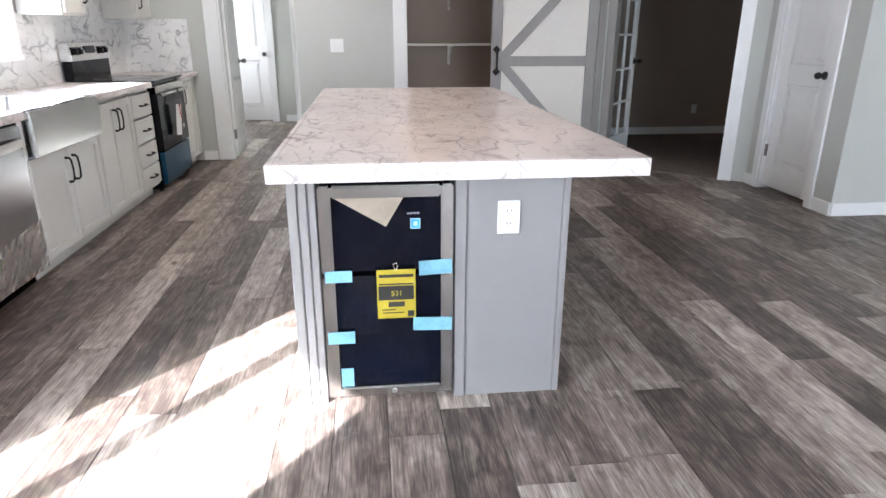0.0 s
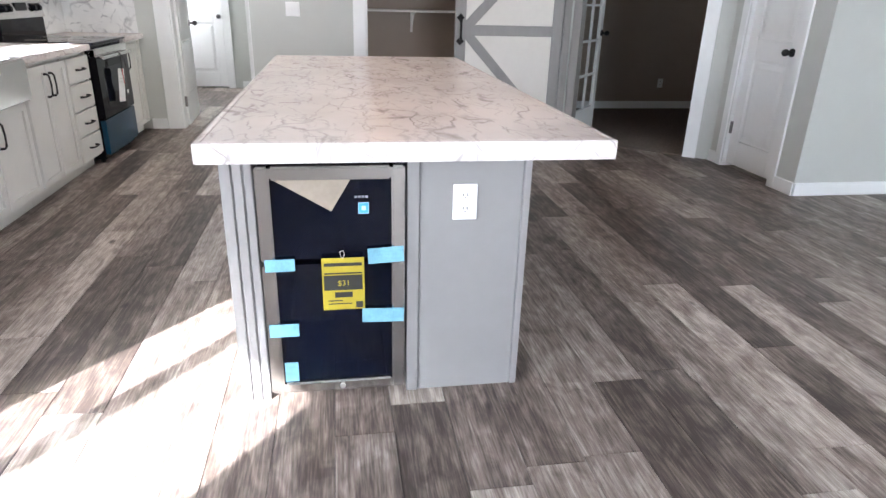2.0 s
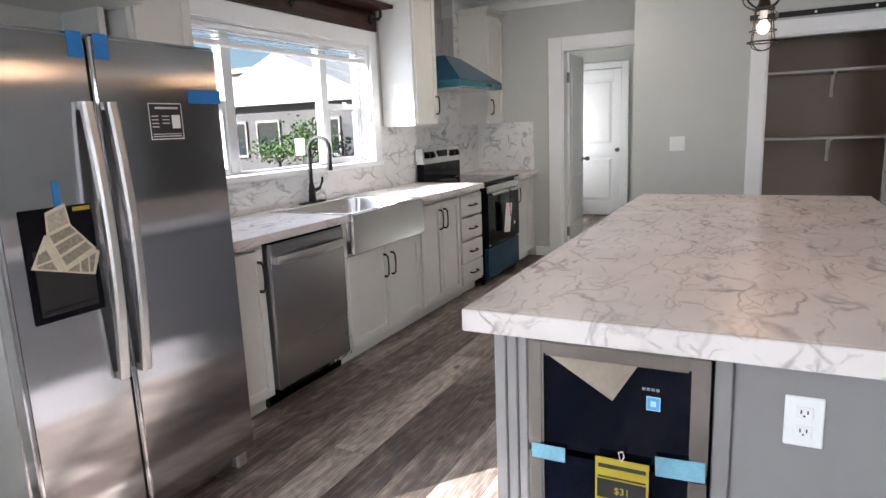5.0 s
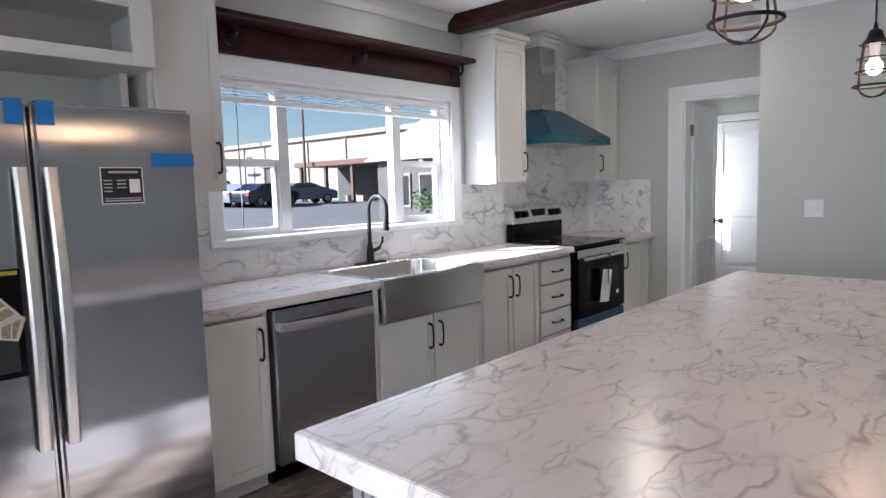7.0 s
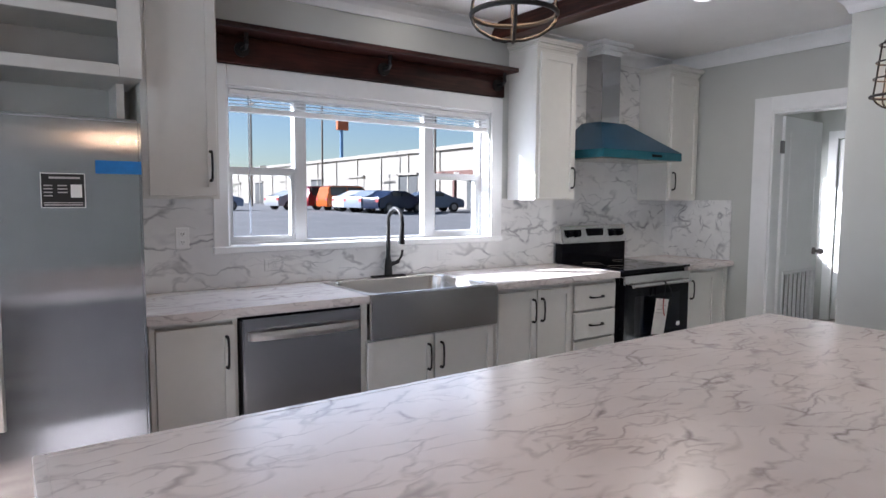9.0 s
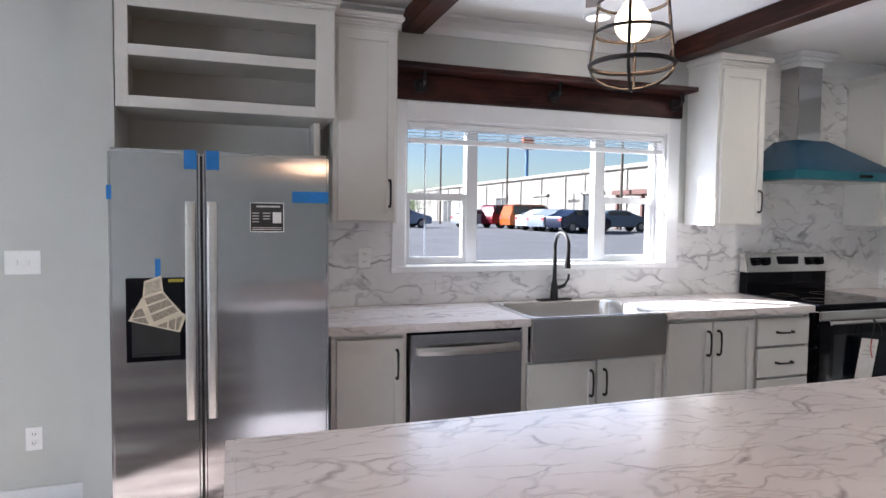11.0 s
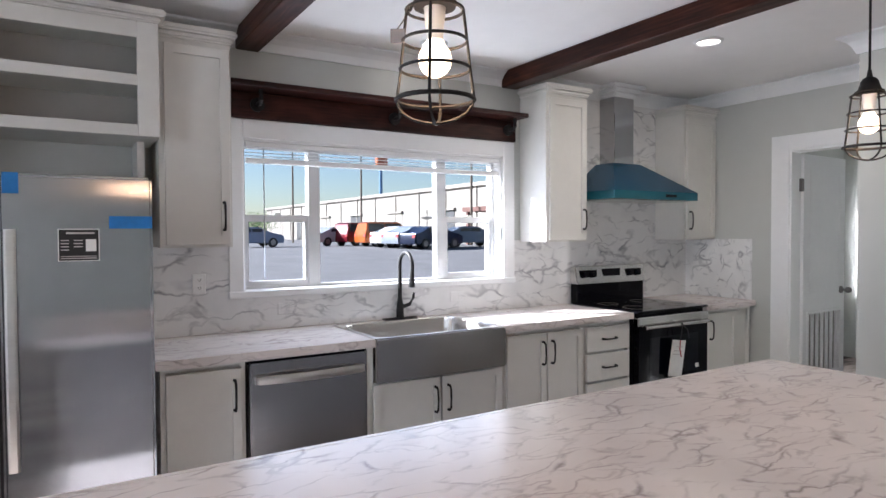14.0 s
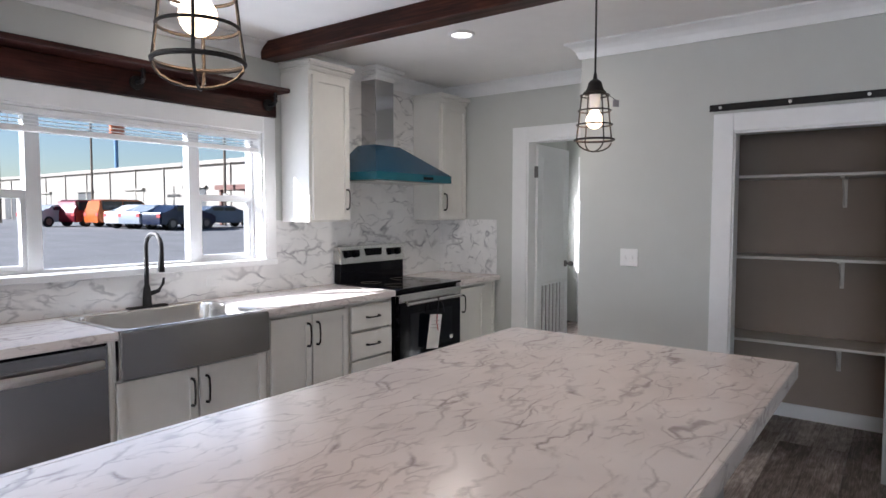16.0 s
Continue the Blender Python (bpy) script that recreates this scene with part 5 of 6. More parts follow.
# ---- island ----
def island():
    i = thing("kitchen_island", (0.48, 3.4, 0), "grey panelled kitchen island with a marbled top", "island")
    x0, x1, y0, y1, zt = -0.015, 0.935, 2.135, 4.66, 0.845
    # the carcass leaves a bay for the wine cooler at the front
    part("carcass", B((x0 + 0.012, x1 - 0.012, 2.70, y1 - 0.012, 0.0, zt), (x0 + 0.012, 0.075, y0 + 0.01, 2.70, 0, zt), (0.542, x1 - 0.012, y0 + 0.01, 2.70, 0, zt), (0.075, 0.542, y0 + 0.03, 2.70, zt - 0.012, zt)), ISL, i)
    for a, b in ((x0, 0.018), (0.022, 0.050), (0.054, 0.078)):
        part("corner_board", B((a, b, y0 - 0.002, y0 + 0.012, 0.0, zt), bev=0.003), ISL, i)
    part("stile", B((0.538, 0.578, y0 - 0.004, y0 + 0.012, 0, zt), bev=0.003), ISL, i)
    part("end_panel", B((0.580, x1 - 0.026, y0 + 0.004, y0 + 0.012, 0, zt)), ISL, i)
    part("corner_trim", B((x1 - 0.024, x1, y0 - 0.003, y0 + 0.02, 0, zt), bev=0.003), ISL, i)
    part("side_panel", B((x1 - 0.012, x1 - 0.002, y0 + 0.02, y1, 0, zt)), ISL, i)
    n = 4
    for k in range(n):
        a = 2.72 + k * (y1 - 2.72) / n
        b = 2.72 + (k + 1) * (y1 - 2.72) / n
        w = 0.06
        part("door", B((x0 - 0.006, x0 + 0.012, a + 0.01, a + w, 0.1, 0.82), (x0 - 0.006, x0 + 0.012, b - w, b - 0.01, 0.1, 0.82), (x0 - 0.006, x0 + 0.012, a + w, b - w, 0.1, 0.16), (x0 - 0.006, x0 + 0.012, a + w, b - w, 0.76, 0.82), (x0, x0 + 0.012, a + w, b - w, 0.16, 0.76), bev=0.002), ISL, i)
    part("side_board", B((x0, x0 + 0.012, y0 + 0.012, 2.72, 0, zt)), ISL, i)


island()
it = thing("island_countertop", (0.55, 3.4, 0.845), "thick white marbled laminate island top", "countertop")
part("slab", B((-0.036, 1.138, 2.048, 4.734, 0.848, 0.906), bev=0.001), COUNTER, it)
for strip in ((-0.058, 1.160, 2.026, 2.048), (-0.058, 1.160, 4.734, 4.756), (-0.058, -0.036, 2.048, 4.734), (1.138, 1.160, 2.048, 4.734)):
    part("edge_strip", B((*strip, 0.848, 0.906), bev=0.0022, seg=2), COUNTER, it, "marbled laminate edge")
wall_plate("island_outlet", (0.723, 2.135 + 0.004, 0.69), "-y", 0.078, 0.118, "outlet", "white outlet on the grey island end panel")


def wine_cooler():
    w = thing("wine_cooler", (0.306, 2.4, 0), "two-door beverage cooler with steel frame, tapes and energy label", "wine cooler")
    x0, x1, yf = 0.085, 0.531, 2.118
    part("case", B((x0 + 0.006, x1 - 0.006, yf + 0.05, 2.68, 0.02, 0.825)), BLACKPL, w, "black case")

    def door(z0, z1, top):
        d = part("door", B((x0 + 0.03, x1 - 0.03, yf + 0.012, yf + 0.045, z0 + 0.005, z1 - 0.005)), NAVYGLASS, w, "dark tinted glass door in a steel frame")
        fr = 0.042
        bs = [(x0, x0 + fr, yf, yf + 0.045, z0, z1), (x1 - fr, x1, yf, yf + 0.045, z0, z1)]
        if top:
            bs.append((x0 + fr, x1 - fr, yf, yf + 0.045, z1 - fr, z1))
        else:
            bs.append((x0 + fr, x1 - fr, yf, yf + 0.045, z0, z0 + 0.04))
        part("door_frame", B(*bs, bev=0.006, seg=2), STEELH, d, "brushed steel frame")
        return d

    lo, hi = door(0.03, 0.503, False), door(0.511, 0.815, True)
    part("foot", B((x0 + 0.03, x0 + 0.10, yf + 0.06, yf + 0.1, 0, 0.025), (x1 - 0.10, x1 - 0.03, yf + 0.06, yf + 0.1, 0, 0.025)), BLACK, w)
    part("lock", C(bmesh.new(), (0.32, yf + 0.002, 0.05), (0.32, yf - 0.004, 0.05), 0.009, seg=14), CHROME, lo)
    # tape strips
    for a, b, c, d in ((x0 + 0.010, 0.186, 0.482, 0.523), (0.413, x1 - 0.004, 0.500, 0.552), (x0 + 0.008, 0.186, 0.25, 0.296), (0.391, x1 - 0.003, 0.288, 0.338)):
        m = Matrix.Translation(((a + b) / 2, yf - 0.0012, (c + d) / 2)) @ pose(0, 0, 0, 0, random.Random(int(a * 1000 + c * 77)).uniform(-3, 3), 0)
        part("tape", placed(B((-(b - a) / 2, (b - a) / 2, -0.0006, 0.0006, -(d - c) / 2, (d - c) / 2)), m), PALETAPE, w, "strip of pale blue tape")
    part("tape", B((x0 + 0.046, 0.175, yf + 0.010, yf + 0.0115, 0.072, 0.145)), PALETAPE, w, "strip of pale blue tape")
    part("logo_bar", B((0.376, 0.384, yf + 0.0105, yf + 0.0118, 0.713, 0.720), (0.387, 0.395, yf + 0.0105, yf + 0.0118, 0.713, 0.720), (0.398, 0.406, yf + 0.0105, yf + 0.0118, 0.713, 0.720), (0.409, 0.417, yf + 0.0105, yf + 0.0118, 0.713, 0.720)), FLAP, hi, "small white maker's mark")
    st = part("energy_sticker", B((0.389, 0.418, yf + 0.0105, yf + 0.0118, 0.664, 0.696)), LBLUE, hi, "small blue energy sticker")
    part("sticker_border", B((0.387, 0.420, yf + 0.0112, yf + 0.0119, 0.662, 0.664), (0.387, 0.420, yf + 0.0112, yf + 0.0119, 0.696, 0.698), (0.387, 0.389, yf + 0.0112, yf + 0.0119, 0.664, 0.696), (0.418, 0.420, yf + 0.0112, yf + 0.0119, 0.664, 0.696), (0.397, 0.410, yf + 0.0098, yf + 0.0105, 0.673, 0.687)), SKYINK, st)
    bm = bmesh.new()
    a = [bm.verts.new((u, yf + 0.0095, v)) for u, v in ((0.140, 0.772), (0.365, 0.772), (0.305, 0.672))]
    b = [bm.verts.new((v.co.x, yf + 0.011, v.co.z)) for v in a]
    bm.faces.new(a)
    bm.faces.new(b[::-1])
    for k in range(3):
        bm.faces.new((a[k], a[(k + 1) % 3], b[(k + 1) % 3], b[k]))
    part("film_flap", bm, TANFILM, hi, "peeling grey-brown film corner")


wine_cooler()


def energy_label():
    y = 2.108
    e = thing("energy_guide_tag", (0.333, y, 0.43), "yellow energy guide hang tag on the wine cooler", "label")
    part("card", B((0.268, 0.400, y, y + 0.0012, 0.345, 0.525)), YELLOW, e)
    rows = [(0.275, 0.393, 0.497, 0.508), (0.275, 0.393, 0.470, 0.475), (0.284, 0.33, 0.375, 0.379), (0.285, 0.36, 0.364, 0.368), (0.372, 0.394, 0.350, 0.372)]
    for a, b, c, d in rows:
        part("print_bar", B((a, b, y - 0.0006, y, c, d)), BLACKINK, e)
    part("scale_box", B((0.273, 0.394, y - 0.0005, y, 0.414, 0.466)), BLACKINK, e)
    part("cost_box", B((0.306, 0.362, y - 0.0006, y, 0.388, 0.407)), BLACKINK, e)
    me = bpy.data.curves.new("cost_text", "FONT")
    me.body, me.size, me.extrude = "$31", 0.026, 0.0003
    o = new("cost_figure", me)
    dg = bpy.context.evaluated_depsgraph_get()
    mm = bpy.data.meshes.new_from_object(o.evaluated_get(dg))
    bpy.data.objects.remove(o)
    mm.transform(Matrix.Translation((0.315, y - 0.0012, 0.430)) @ pose(0, 0, 0, 90, 0, 0))
    mm.materials.append(YELLOW)
    t = new("cost_figure", mm)
    t.parent = e
    t.matrix_parent_inverse = Matrix.Translation(-Vector(e.location))
    part("string", T(bmesh.new(), [(0.333, y, 0.522), (0.34, y - 0.002, 0.537), (0.336, y, 0.550), (0.325, y + 0.004, 0.543), (0.33, y, 0.525)], 0.0018, 5), TANPAPER, e)


energy_label()


# ---- pendants ----
def pendant(loc, tag):
    """A cage pendant: cord, socket, bulb and wire cage; loc is the lowest point of the cage, tag the place of its paper tag."""
    x, y, z = loc
    p = thing("pendant_lamp", (x, y, CZ), "black wire cage pendant lamp with a lit warm bulb", "pendant lamp", "island pendants")
    part("canopy", C(bmesh.new(), (x, y, CZ - 0.025), (x, y, CZ - 0.001), 0.06, 0.065, 24), BLACK, p, "", True)
    part("cord", T(bmesh.new(), [(x, y, CZ - 0.02), (x, y, z + 0.255)], 0.0035, 8), BLACK, p)
    bm = C(bmesh.new(), (x, y, z + 0.198), (x, y, z + 0.228), 0.036, 0.025, 20)
    S(bm, (x, y, z + 0.228), 0.025, 0.9)
    C(bm, (x, y, z + 0.245), (x, y, z + 0.27), 0.009, 0.005, 10)
    part("socket_cap", bm, BLACK, p, "black domed socket cap", True)
    part("socket", C(bmesh.new(), (x, y, z + 0.142), (x, y, z + 0.198), 0.014, 0.019, 16), PLATE, p, "pale ribbed bulb base", True)
    bm = S(bmesh.new(), (x, y, z + 0.110), 0.029, 1.05)
    C(bm, (x, y, z + 0.129), (x, y, z + 0.145), 0.021, 0.013, 16)
    b = part("bulb", bm, BULB, p, "glowing warm bulb", True)
    b.visible_shadow = False
    prof = [(0.036, 0.205), (0.049, 0.194), (0.055, 0.142), (0.060, 0.094), (0.067, 0.042)]
    for r, h in prof:
        part("cage_ring", T(bmesh.new(), [(x + r * math.cos(k * math.pi / 14), y + r * math.sin(k * math.pi / 14), z + h) for k in range(28)], 0.0040 if h < 0.05 else 0.0027, 6, True), BLACK, p, "", True)
    for k in range(4):
        a = k * math.pi / 2 - 0.68
        pts = [(x + r * math.cos(a), y + r * math.sin(a), z + h) for r, h in prof]
        pts += [(x + 0.067 * math.cos(a) * math.cos(u), y + 0.067 * math.sin(a) * math.cos(u), z + 0.042 - 0.04 * math.sin(u)) for u in (0.3, 0.6, 0.95, 1.3, 1.5707)]
        part("cage_rib", T(bmesh.new(), pts, 0.0028, 6), BLACK, p, "", True)
    tx, ty, tz = x + tag[0], y + tag[1], z + tag[2]
    part("tag", placed(B((-0.012, 0.012, -0.0006, 0.0006, -0.012, 0.012)), Matrix.Translation((tx, ty, tz)) @ pose(0, 0, 0, 0, 0, 55)), FLAP, p, "small grey paper tag")
    part("tag_string", T(bmesh.new(), [(tx, ty, tz + 0.012), (x + tag[0] * 0.6, y + tag[1] * 0.6, z + 0.197)], 0.0012, 5), BLACK, p)


pendant((0.592, 2.666, 1.649), (-0.030, -0.056, 0.150))
pendant((0.585, 4.18, 1.672), (0.058, 0.044, 0.168))


# ---- outside ----
ASPHALT = mat("sunlit_asphalt", (0.135, 0.13, 0.133), 0.9, noise_scale=0.6, amount=0.12, bump=0.3, bump_scale=30)
BEIGE = mat("beige_metal_siding", (0.27, 0.24, 0.205), 0.6, noise_scale=0.4, amount=0.05)
# roof colour is paled to carry the glare of full sun
SUNLITROOF = mat("sunlit_pale_roof", (0.52, 0.49, 0.47), 0.85, noise_scale=2, amount=0.2)
# house wall colour is darkened, with the wall's shade put into it
SHADEHOUSE = mat("shaded_house_siding", (0.11, 0.10, 0.095), 0.8, noise_scale=1, amount=0.1)
BROWN = mat("brown_porch_paint", (0.13, 0.055, 0.04), 0.7, noise_scale=2, amount=0.1)
# near-black that puts shade into the colour of doors and porch back
SHADE = mat("shaded_opening", (0.05, 0.05, 0.05), 0.6, noise_scale=2, amount=0.1)
LEAF = mat("tree_leaf", (0.07, 0.13, 0.025), 0.7, noise_scale=2, amount=0.35)
BARK = mat("tree_bark", (0.10, 0.075, 0.055), 0.9, noise_scale=4, amount=0.3)
POLEW = mat("utility_pole_wood", (0.14, 0.11, 0.085), 0.9, noise_scale=2, amount=0.2)
TYRE = mat("tyre_rubber", (0.015, 0.015, 0.015), 0.8, noise_scale=10, amount=0.1)
ORANGE = mat("orange_sign_face", (0.40, 0.09, 0.02), 0.5, noise_scale=1, amount=0.05)
CARGLASS = mat("car_window", (0.02, 0.025, 0.03), 0.08, noise_scale=3, amount=0.1)


def ground_z(x):
    d = max(0.0, min(1.0, (-x - 8) / 30))
    return -0.45 + 0.95 * d * d * (3 - 2 * d)


def ground():
    bm = bmesh.new()
    xs = [-2000, -400, -120, -60, -45, -38, -34, -30, -26, -22, -18, -15, -12, -10, -8, -4, 0, 10, 60, 2000]
    ys = [-2000, -60, 0, 20, 40, 60, 120, 2000]
    g = [[bm.verts.new((x, y, ground_z(x))) for y in ys] for x in xs]
    for i in range(len(xs) - 1):
        for j in range(len(ys) - 1):
            bm.faces.new((g[i][j], g[i + 1][j], g[i + 1][j + 1], g[i][j + 1]))
    struct("ground", bm, ASPHALT, "pale sunlit asphalt parking lot", "ground", True)


ground()


def warehouse():
    w = thing("warehouse", (-60, 40, 0.45), "long beige metal warehouse across the parking lot", "building")
    x0, x1, y0 = -110, -26, 34
    part("wall", B((x0, x1, y0, y0 + 25, 0.0, 5.6)), BEIGE, w)
    part("parapet", B((x0 - 0.2, x1 + 0.2, y0 - 0.25, y0 + 25.2, 5.6, 5.95)), BEIGE, w, "pale roof edge")
    for k in range(16):
        x = x0 + 3 + k * 5.2
        part("pilaster", B((x, x + 0.2, y0 - 0.10, y0, 0, 5.6)), BEIGE, w)
    for k in range(7):
        x = x0 + 6 + k * 10.5
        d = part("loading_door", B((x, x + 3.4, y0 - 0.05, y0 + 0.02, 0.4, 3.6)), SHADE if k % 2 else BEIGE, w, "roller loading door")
        part("door_hood", B((x - 0.2, x + 3.6, y0 - 0.25, y0, 3.6, 3.8)), BEIGE, d)


warehouse()


def porch():
    p = thing("covered_porch", (-33, 30, 0.4), "brown timber porch roof with posts in front of the warehouse", "porch")
    x0, x1, y0, y1 = -40, -27, 29.5, 33.7
    part("roof", B((x0, x1, y0, y1, 3.1, 3.45)), BROWN, p)
    for k in range(5):
        x = x0 + 0.4 + k * (x1 - x0 - 0.8) / 4
        part("post", B((x - 0.12, x + 0.12, y0 + 0.2, y0 + 0.44, 0.3, 3.1)), BROWN, p)
    # shade under the porch roof is put into this wall's colour
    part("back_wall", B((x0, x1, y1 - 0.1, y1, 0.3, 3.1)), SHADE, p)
    part("bench", B((x0 + 4, x0 + 6, y0 + 1.6, y0 + 2.1, 0.4, 0.9)), BEIGE, p)


porch()


def small_house():
    h = thing("neighbour_building", (-16, 22, 0), "low neighbouring building with a gabled roof paled as sunlit", "building")
    part("wall", B((-21, -12.5, 21, 28, -0.5, 2.7)), SHADEHOUSE, h)
    bm = bmesh.new()
    vs = [bm.verts.new(p) for p in ((-21.5, 20.6, 2.6), (-12, 20.6, 2.6), (-12, 28.4, 2.6), (-21.5, 28.4, 2.6), (-16.7, 20.6, 4.6), (-16.7, 28.4, 4.6))]
    for f in ((0, 1, 4), (1, 2, 5, 4), (2, 3, 5), (3, 0, 4, 5), (0, 3, 2, 1)):
        bm.faces.new([vs[k] for k in f])
    part("roof", bm, SUNLITROOF, h)
    for x in (-20, -18.2, -15.2):
        w = part("window", B((x, x + 1.1, 20.95, 21.02, 0.6, 1.9)), CARGLASS, h)
        part("frame", B((x - 0.08, x, 20.92, 21.0, 0.5, 2.0), (x + 1.1, x + 1.18, 20.92, 21.0, 0.5, 2.0), (x, x + 1.1, 20.92, 21.0, 1.9, 2.0), (x, x + 1.1, 20.92, 21.0, 0.5, 0.6)), BEIGE, w)
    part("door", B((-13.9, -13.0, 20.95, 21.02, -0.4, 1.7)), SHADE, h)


small_house()
sg = thing("yard_sign", (-12.0, 16.1, ground_z(-12)), "small white sign on a metal post in the yard", "sign")
part("post", T(bmesh.new(), [(-12.0, 16.1, ground_z(-12)), (-12.0, 16.1, 1.1)], 0.03, 8), POLEW, sg)
part("board", B((-12.2, -11.85, 16.02, 16.06, 0.75, 1.25)), PAPER, sg)


def car(name, label, x, y, turn, paint, tall):
    c = thing(name, (x, y, ground_z(x)), label, "car", "parked cars")
    L, W, H = 4.4, 1.8, 1.75 if tall else 1.42
    prof = [(-L / 2 + 0.05, 0.30), (-L / 2, 0.45), (-L / 2, 0.82), (-L / 2 + 0.06, 0.98)]
    if tall:
        prof += [(-L / 2 + 0.22, H - 0.12), (-L / 2 + 0.45, H), (L * 0.10, H), (L * 0.16, H - 0.08), (L * 0.26, 1.10)]
    else:
        prof += [(-L * 0.36, 1.02), (-L * 0.24, H - 0.10), (-L * 0.15, H), (L * 0.05, H), (L * 0.12, H - 0.06), (L * 0.26, 1.0)]
    prof += [(L * 0.42, 0.92), (L / 2 - 0.05, 0.80), (L / 2, 0.65), (L / 2 - 0.05, 0.30)]
    m = Matrix.Translation((x, y, ground_z(x))) @ pose(0, 0, 0, 0, 0, turn)
    bm = bmesh.new()
    a = [bm.verts.new((u, -W / 2 + (0.12 if v > 1.1 else 0), v)) for u, v in prof]
    b = [bm.verts.new((u, W / 2 - (0.12 if v > 1.1 else 0), v)) for u, v in prof]
    bm.faces.new(a)
    bm.faces.new(b[::-1])
    for k in range(len(prof)):
        bm.faces.new((a[k], b[k], b[(k + 1) % len(prof)], a[(k + 1) % len(prof)]))
    bmesh.ops.bevel(bm, geom=[e for e in bm.edges if abs(e.verts[0].co.y - e.verts[1].co.y) < 0.3], offset=0.07, segments=2, affect="EDGES")
    part("body", placed(bm, m), paint, c, "", True)
    z0, z1 = 1.08, H - 0.12
    u0, u1 = (-L / 2 + 0.3, L * 0.15) if tall else (-L * 0.22, L * 0.12)
    mid = (u0 + u1) / 2
    for s in (-1, 1):
        yy = s * (W / 2 - 0.06)
        for p, q in ((u0, mid - 0.06), (mid + 0.06, u1)):
            part("window", placed(B((p, q, yy - 0.07, yy + 0.045, z0, z1)), m), CARGLASS, c)
        for u in (-L * 0.3, L * 0.3):
            wheel = part("wheel", placed(C(bmesh.new(), (u, s * (W / 2 - 0.2), 0.34), (u, s * (W / 2 + 0.02), 0.34), 0.34, seg=20), m), TYRE, c)
            part("rim", placed(C(bmesh.new(), (u, s * (W / 2 + 0.0), 0.34), (u, s * (W / 2 + 0.03), 0.34), 0.2, seg=14), m), IRONK, wheel)
        part("headlight", placed(B((L / 2 - 0.06, L / 2 + 0.01, s * 0.62 - 0.16, s * 0.62 + 0.16, 0.62, 0.78)), m), PLATE, c)
        part("tail_light", placed(B((-L / 2 - 0.01, -L / 2 + 0.06, s * 0.72 - 0.12, s * 0.72 + 0.12, 0.7, 0.9)), m), RED, c)
    part("windscreen", placed(B((u1 + 0.12, u1 + 0.2, -W / 2 + 0.2, W / 2 - 0.2, 1.08, H - 0.2)), m), CARGLASS, c)


def paint(name, col):
    return mat(name, col, 0.25, 0.1, noise_scale=1, amount=0.03)


for nm, lab, bear, far, turn, col, tall in (
        ("parked_car", "silver car in the parking lot", 68.1, 49, 106, (0.34, 0.35, 0.37), False),
        ("parked_suv", "dark red sport utility car in the parking lot", 65.7, 49, 108, (0.15, 0.010, 0.018), True),
        ("parked_suv", "orange boxy off-road car in the parking lot", 63.4, 46, 92, (0.42, 0.095, 0.016), True),
        ("parked_car", "white sedan in the parking lot", 62.0, 43, 106, (0.60, 0.60, 0.60), False),
        ("parked_car", "silver blue sedan in the parking lot", 60.9, 42, 104, (0.26, 0.29, 0.34), False),
        ("parked_car", "dark navy sedan in the parking lot", 59.4, 41, 104, (0.014, 0.02, 0.045), False),
        ("parked_car", "grey blue sedan in the parking lot", 56.0, 44, 82, (0.08, 0.10, 0.14), False),
        ("parked_car", "grey sedan in the parking lot", 75.4, 46, 97, (0.16, 0.19, 0.27), False)):
    a = radians(bear)
    car(nm, lab, 1.5 - far * math.sin(a), 2.06 + far * math.cos(a), turn, paint("car_paint", col), tall)


def utility_pole(x, y, h):
    p = thing("utility_pole", (x, y, ground_z(x)), "tall wooden utility pole with a crossarm", "utility pole", "utility poles")
    z = ground_z(x)
    part("pole", C(bmesh.new(), (x, y, z), (x + 0.1, y, z + h), 0.11, 0.08, 10), POLEW, p)
    part("crossarm", B((x - 1.0, x + 1.2, y - 0.07, y + 0.07, z + h - 0.9, z + h - 0.75)), POLEW, p)


for x, y, h in ((-38.0, 29.0, 11), (-56, 28, 11), (-62, 23.0, 11), (-50, 13.0, 11)):
    utility_pole(x, y, h)
sg = thing("pole_sign", (-115, 59, 0.5), "orange sign box high on a blue pole", "sign")
part("pole", C(bmesh.new(), (-115, 59, 0.4), (-115, 59, 15.0), 0.35, seg=12), POLEBLUE, sg)
part("sign_box", B((-115.5, -114.5, 58.0, 60.4, 15.0, 17.4), bev=0.1), ORANGE, sg)


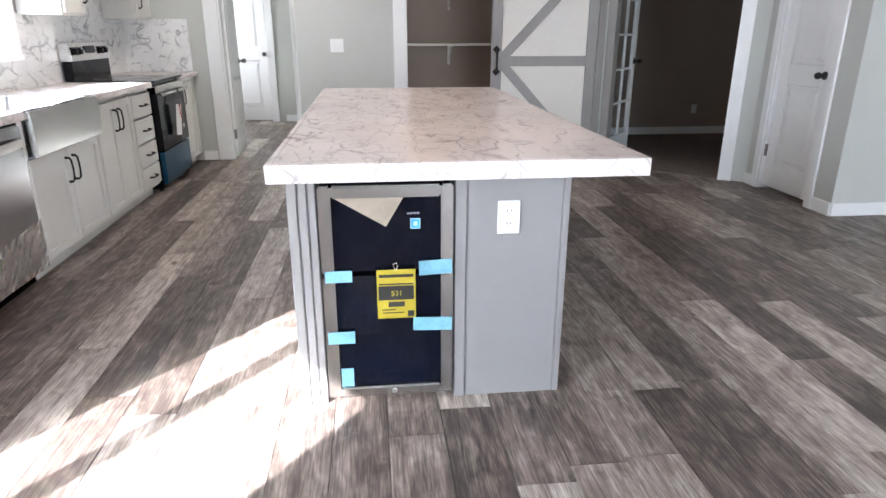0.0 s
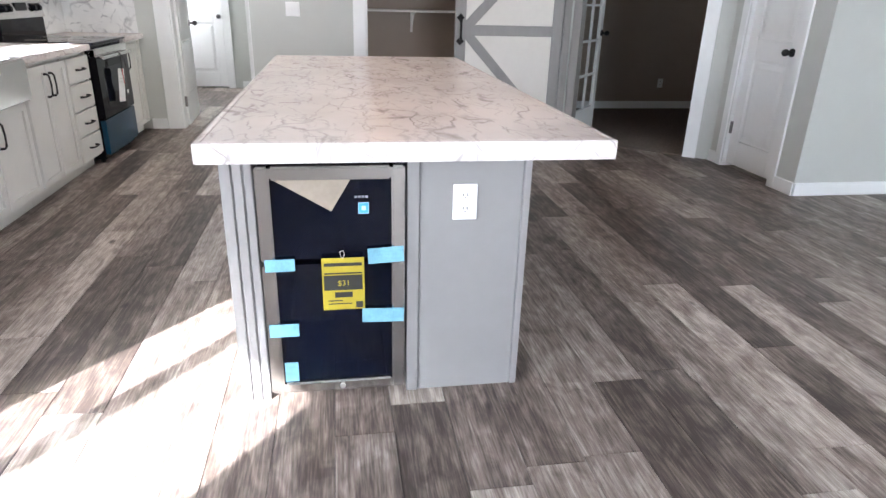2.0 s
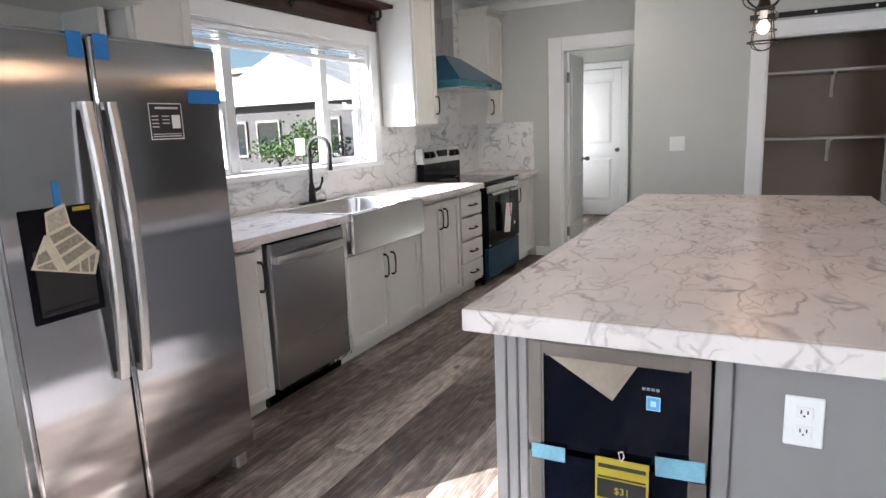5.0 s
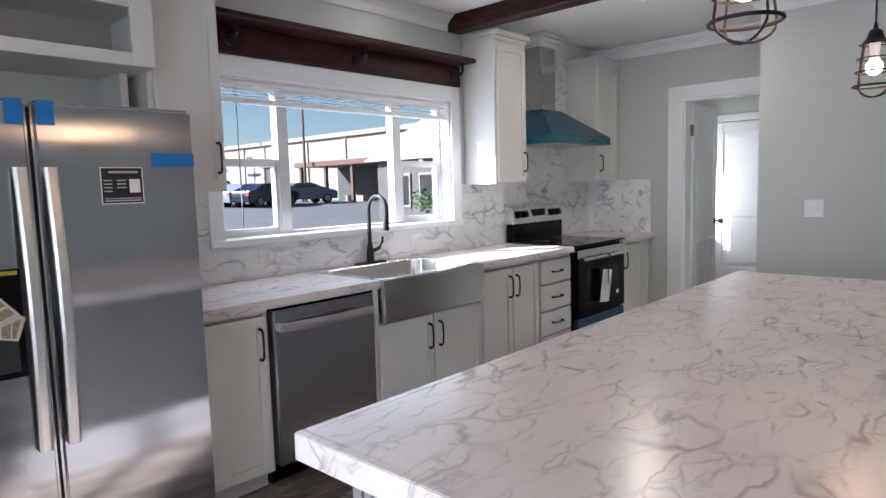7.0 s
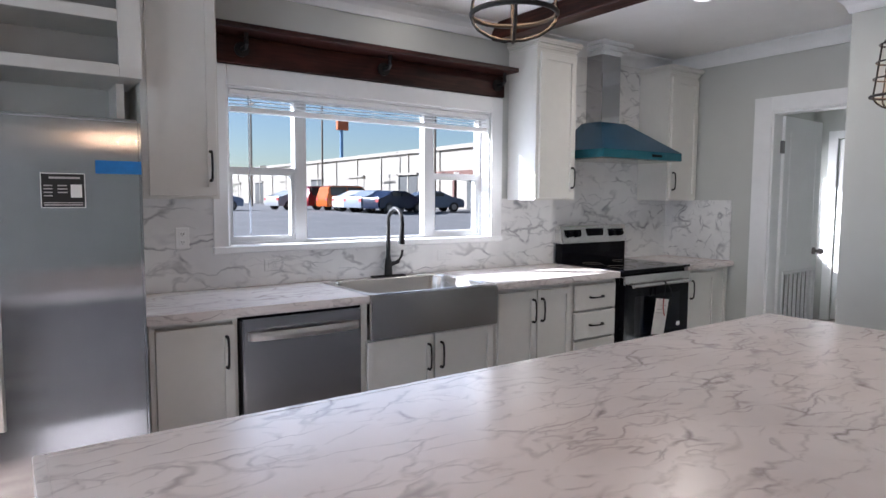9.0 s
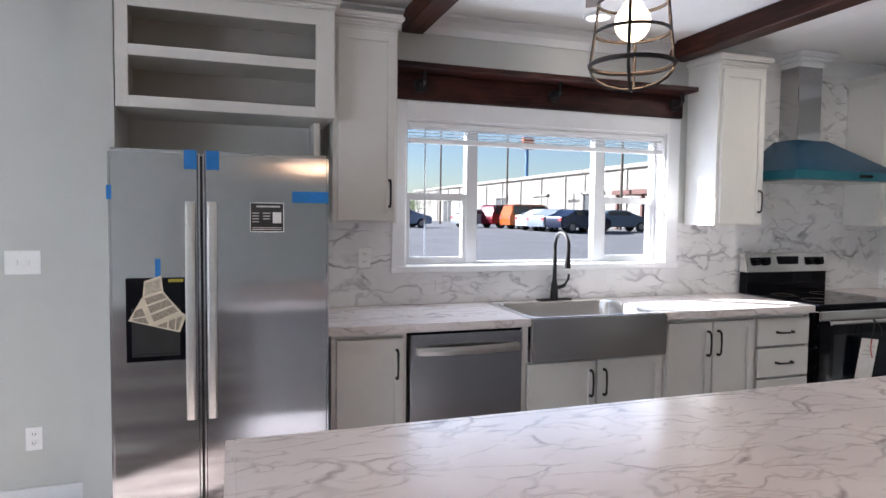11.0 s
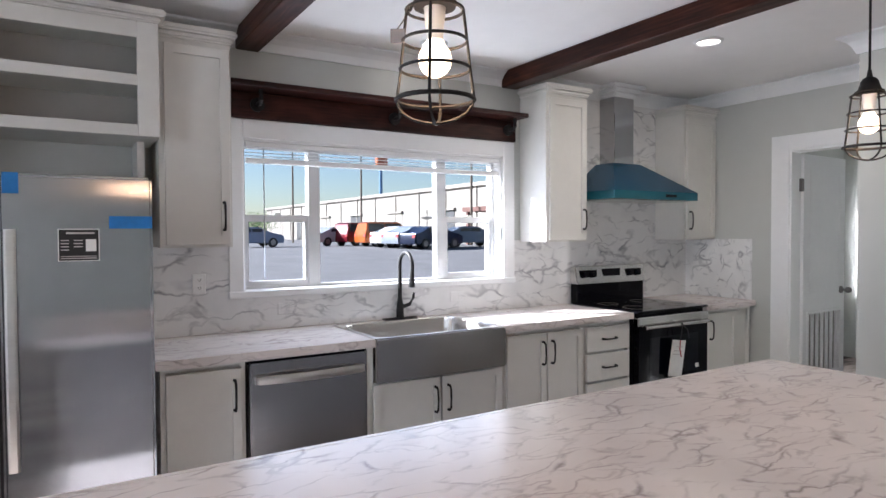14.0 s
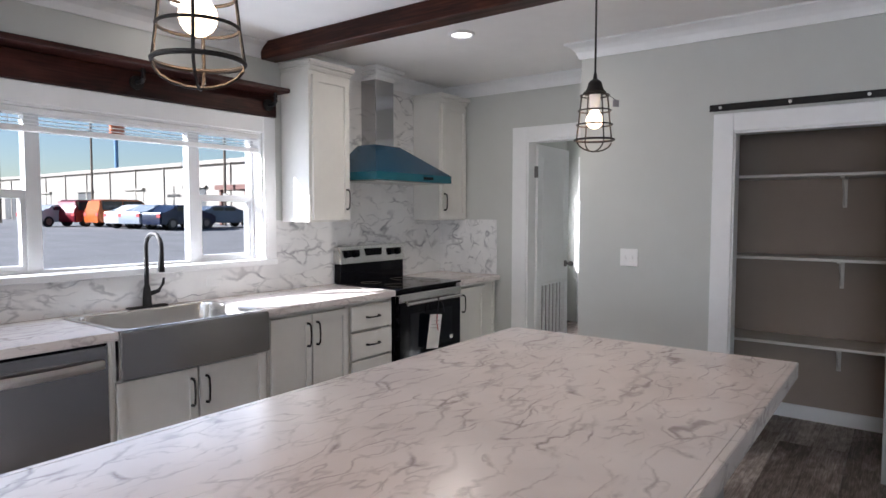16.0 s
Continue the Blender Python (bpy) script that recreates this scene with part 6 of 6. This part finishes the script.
def tree(x, y, h, r, label):
    t = thing("tree", (x, y, ground_z(x)), label, "tree", "far trees")
    z = ground_z(x)
    rnd = random.Random(int(x * 13 + y * 7))
    bm = C(bmesh.new(), (x, y, z), (x, y, z + h * 0.5), 0.05 * h, 0.025 * h, 8)
    tips = []
    for k in range(6):
        a = k * 1.05 + rnd.random()
        e = Vector((x + r * 0.6 * math.cos(a), y + r * 0.6 * math.sin(a), z + h * (0.55 + 0.3 * rnd.random())))
        C(bm, (x, y, z + h * 0.35), e, 0.018 * h, 0.006 * h, 6)
        tips.append(e)
    part("trunk", bm, BARK, t)
    verts, faces = [], []
    for k in range(700):
        c = rnd.choice(tips)
        p = c + Vector((rnd.gauss(0, r * 0.33), rnd.gauss(0, r * 0.33), rnd.gauss(0, h * 0.12)))
        s = h * rnd.uniform(0.02, 0.045)
        u = Vector((rnd.gauss(0, 1), rnd.gauss(0, 1), rnd.gauss(0, 1))).normalized()
        v = u.orthogonal().normalized()
        n = len(verts)
        verts += [p + u * s, p + v * s * 0.6, p - u * s, p - v * s * 0.6]
        faces.append((n, n + 1, n + 2, n + 3))
    me = bpy.data.meshes.new("crown")
    me.from_pydata(verts, [], faces)
    me.materials.append(LEAF)
    o = new("crown", me)
    o.parent = t
    o.matrix_parent_inverse = Matrix.Translation(-Vector(t.location))


tree(-82, 24, 3.4, 3.0, "green leafy tree beyond the parking lot")
tree(-92, 22, 3.4, 3.0, "green leafy tree beyond the parking lot")
tree(-95, 27, 4.0, 3.2, "green leafy tree beyond the parking lot")
tree(-14.2, 19.2, 2.2, 1.0, "small green shrub in front of the neighbouring building")
tree(-16.0, 19.6, 1.7, 0.9, "small green shrub in front of the neighbouring building")


# ---- floor planks ----
PW, PL = 0.187, 1.22
floor_planks = tagged(new("floor"), "weathered grey-brown wood plank floor", "floor", kind="structure")


def plank_mesh(length):
    bm = B((-PW / 2 + 0.0008, PW / 2 - 0.0008, -length / 2 + 0.0008, length / 2 - 0.0008, -0.012, 0.0), bev=0.0012)
    me = bpy.data.meshes.new("plank")
    bm.to_mesh(me)
    bm.free()
    me.materials.append(PLANK)
    return me


full = plank_mesh(PL)
rest_v, rest_f = [], []
rnd = random.Random(11)
x = -2.14 + PW / 2
while x < 6.2:
    y = -3.2 - rnd.random() * PL
    while y < 9.9:
        cx, cy = x, y + PL / 2
        in_den = cy > 5.6 and cx > 2.55 and (cx - 2.64) * 0.77 + (cy - 6.2) * 0.88 > 0.25
        if not in_den and not (cy > 7.9 and cx > -0.2):
            if -1.75 < cx < 3.75 and 0.7 < cy < 6.6:
                o = new("plank", full)
                o.location = (cx, cy, 0.0)
                o.parent = floor_planks
            else:
                n = len(rest_v)
                a, b = PW / 2 - 0.0015, PL / 2 - 0.0015
                for dx, dy in ((-a, -b), (a, -b), (a, b), (-a, b)):
                    for dz in (-0.011, 0.0):
                        rest_v.append((cx + dx, cy + dy, dz))
                rest_f += [(n + 1, n + 3, n + 5, n + 7)] + [(n + 2 * k, n + (2 * k + 2) % 8, n + (2 * k + 3) % 8, n + 2 * k + 1) for k in range(4)]
        y += PL
    x += PW
me = bpy.data.meshes.new("plank_rest")
me.from_pydata(rest_v, [], rest_f)
me.materials.append(PLANKI)
o = new("plank_rest", me)
o.parent = floor_planks
tagged(o, "weathered plank flooring away from the kitchen", kind="stuff")
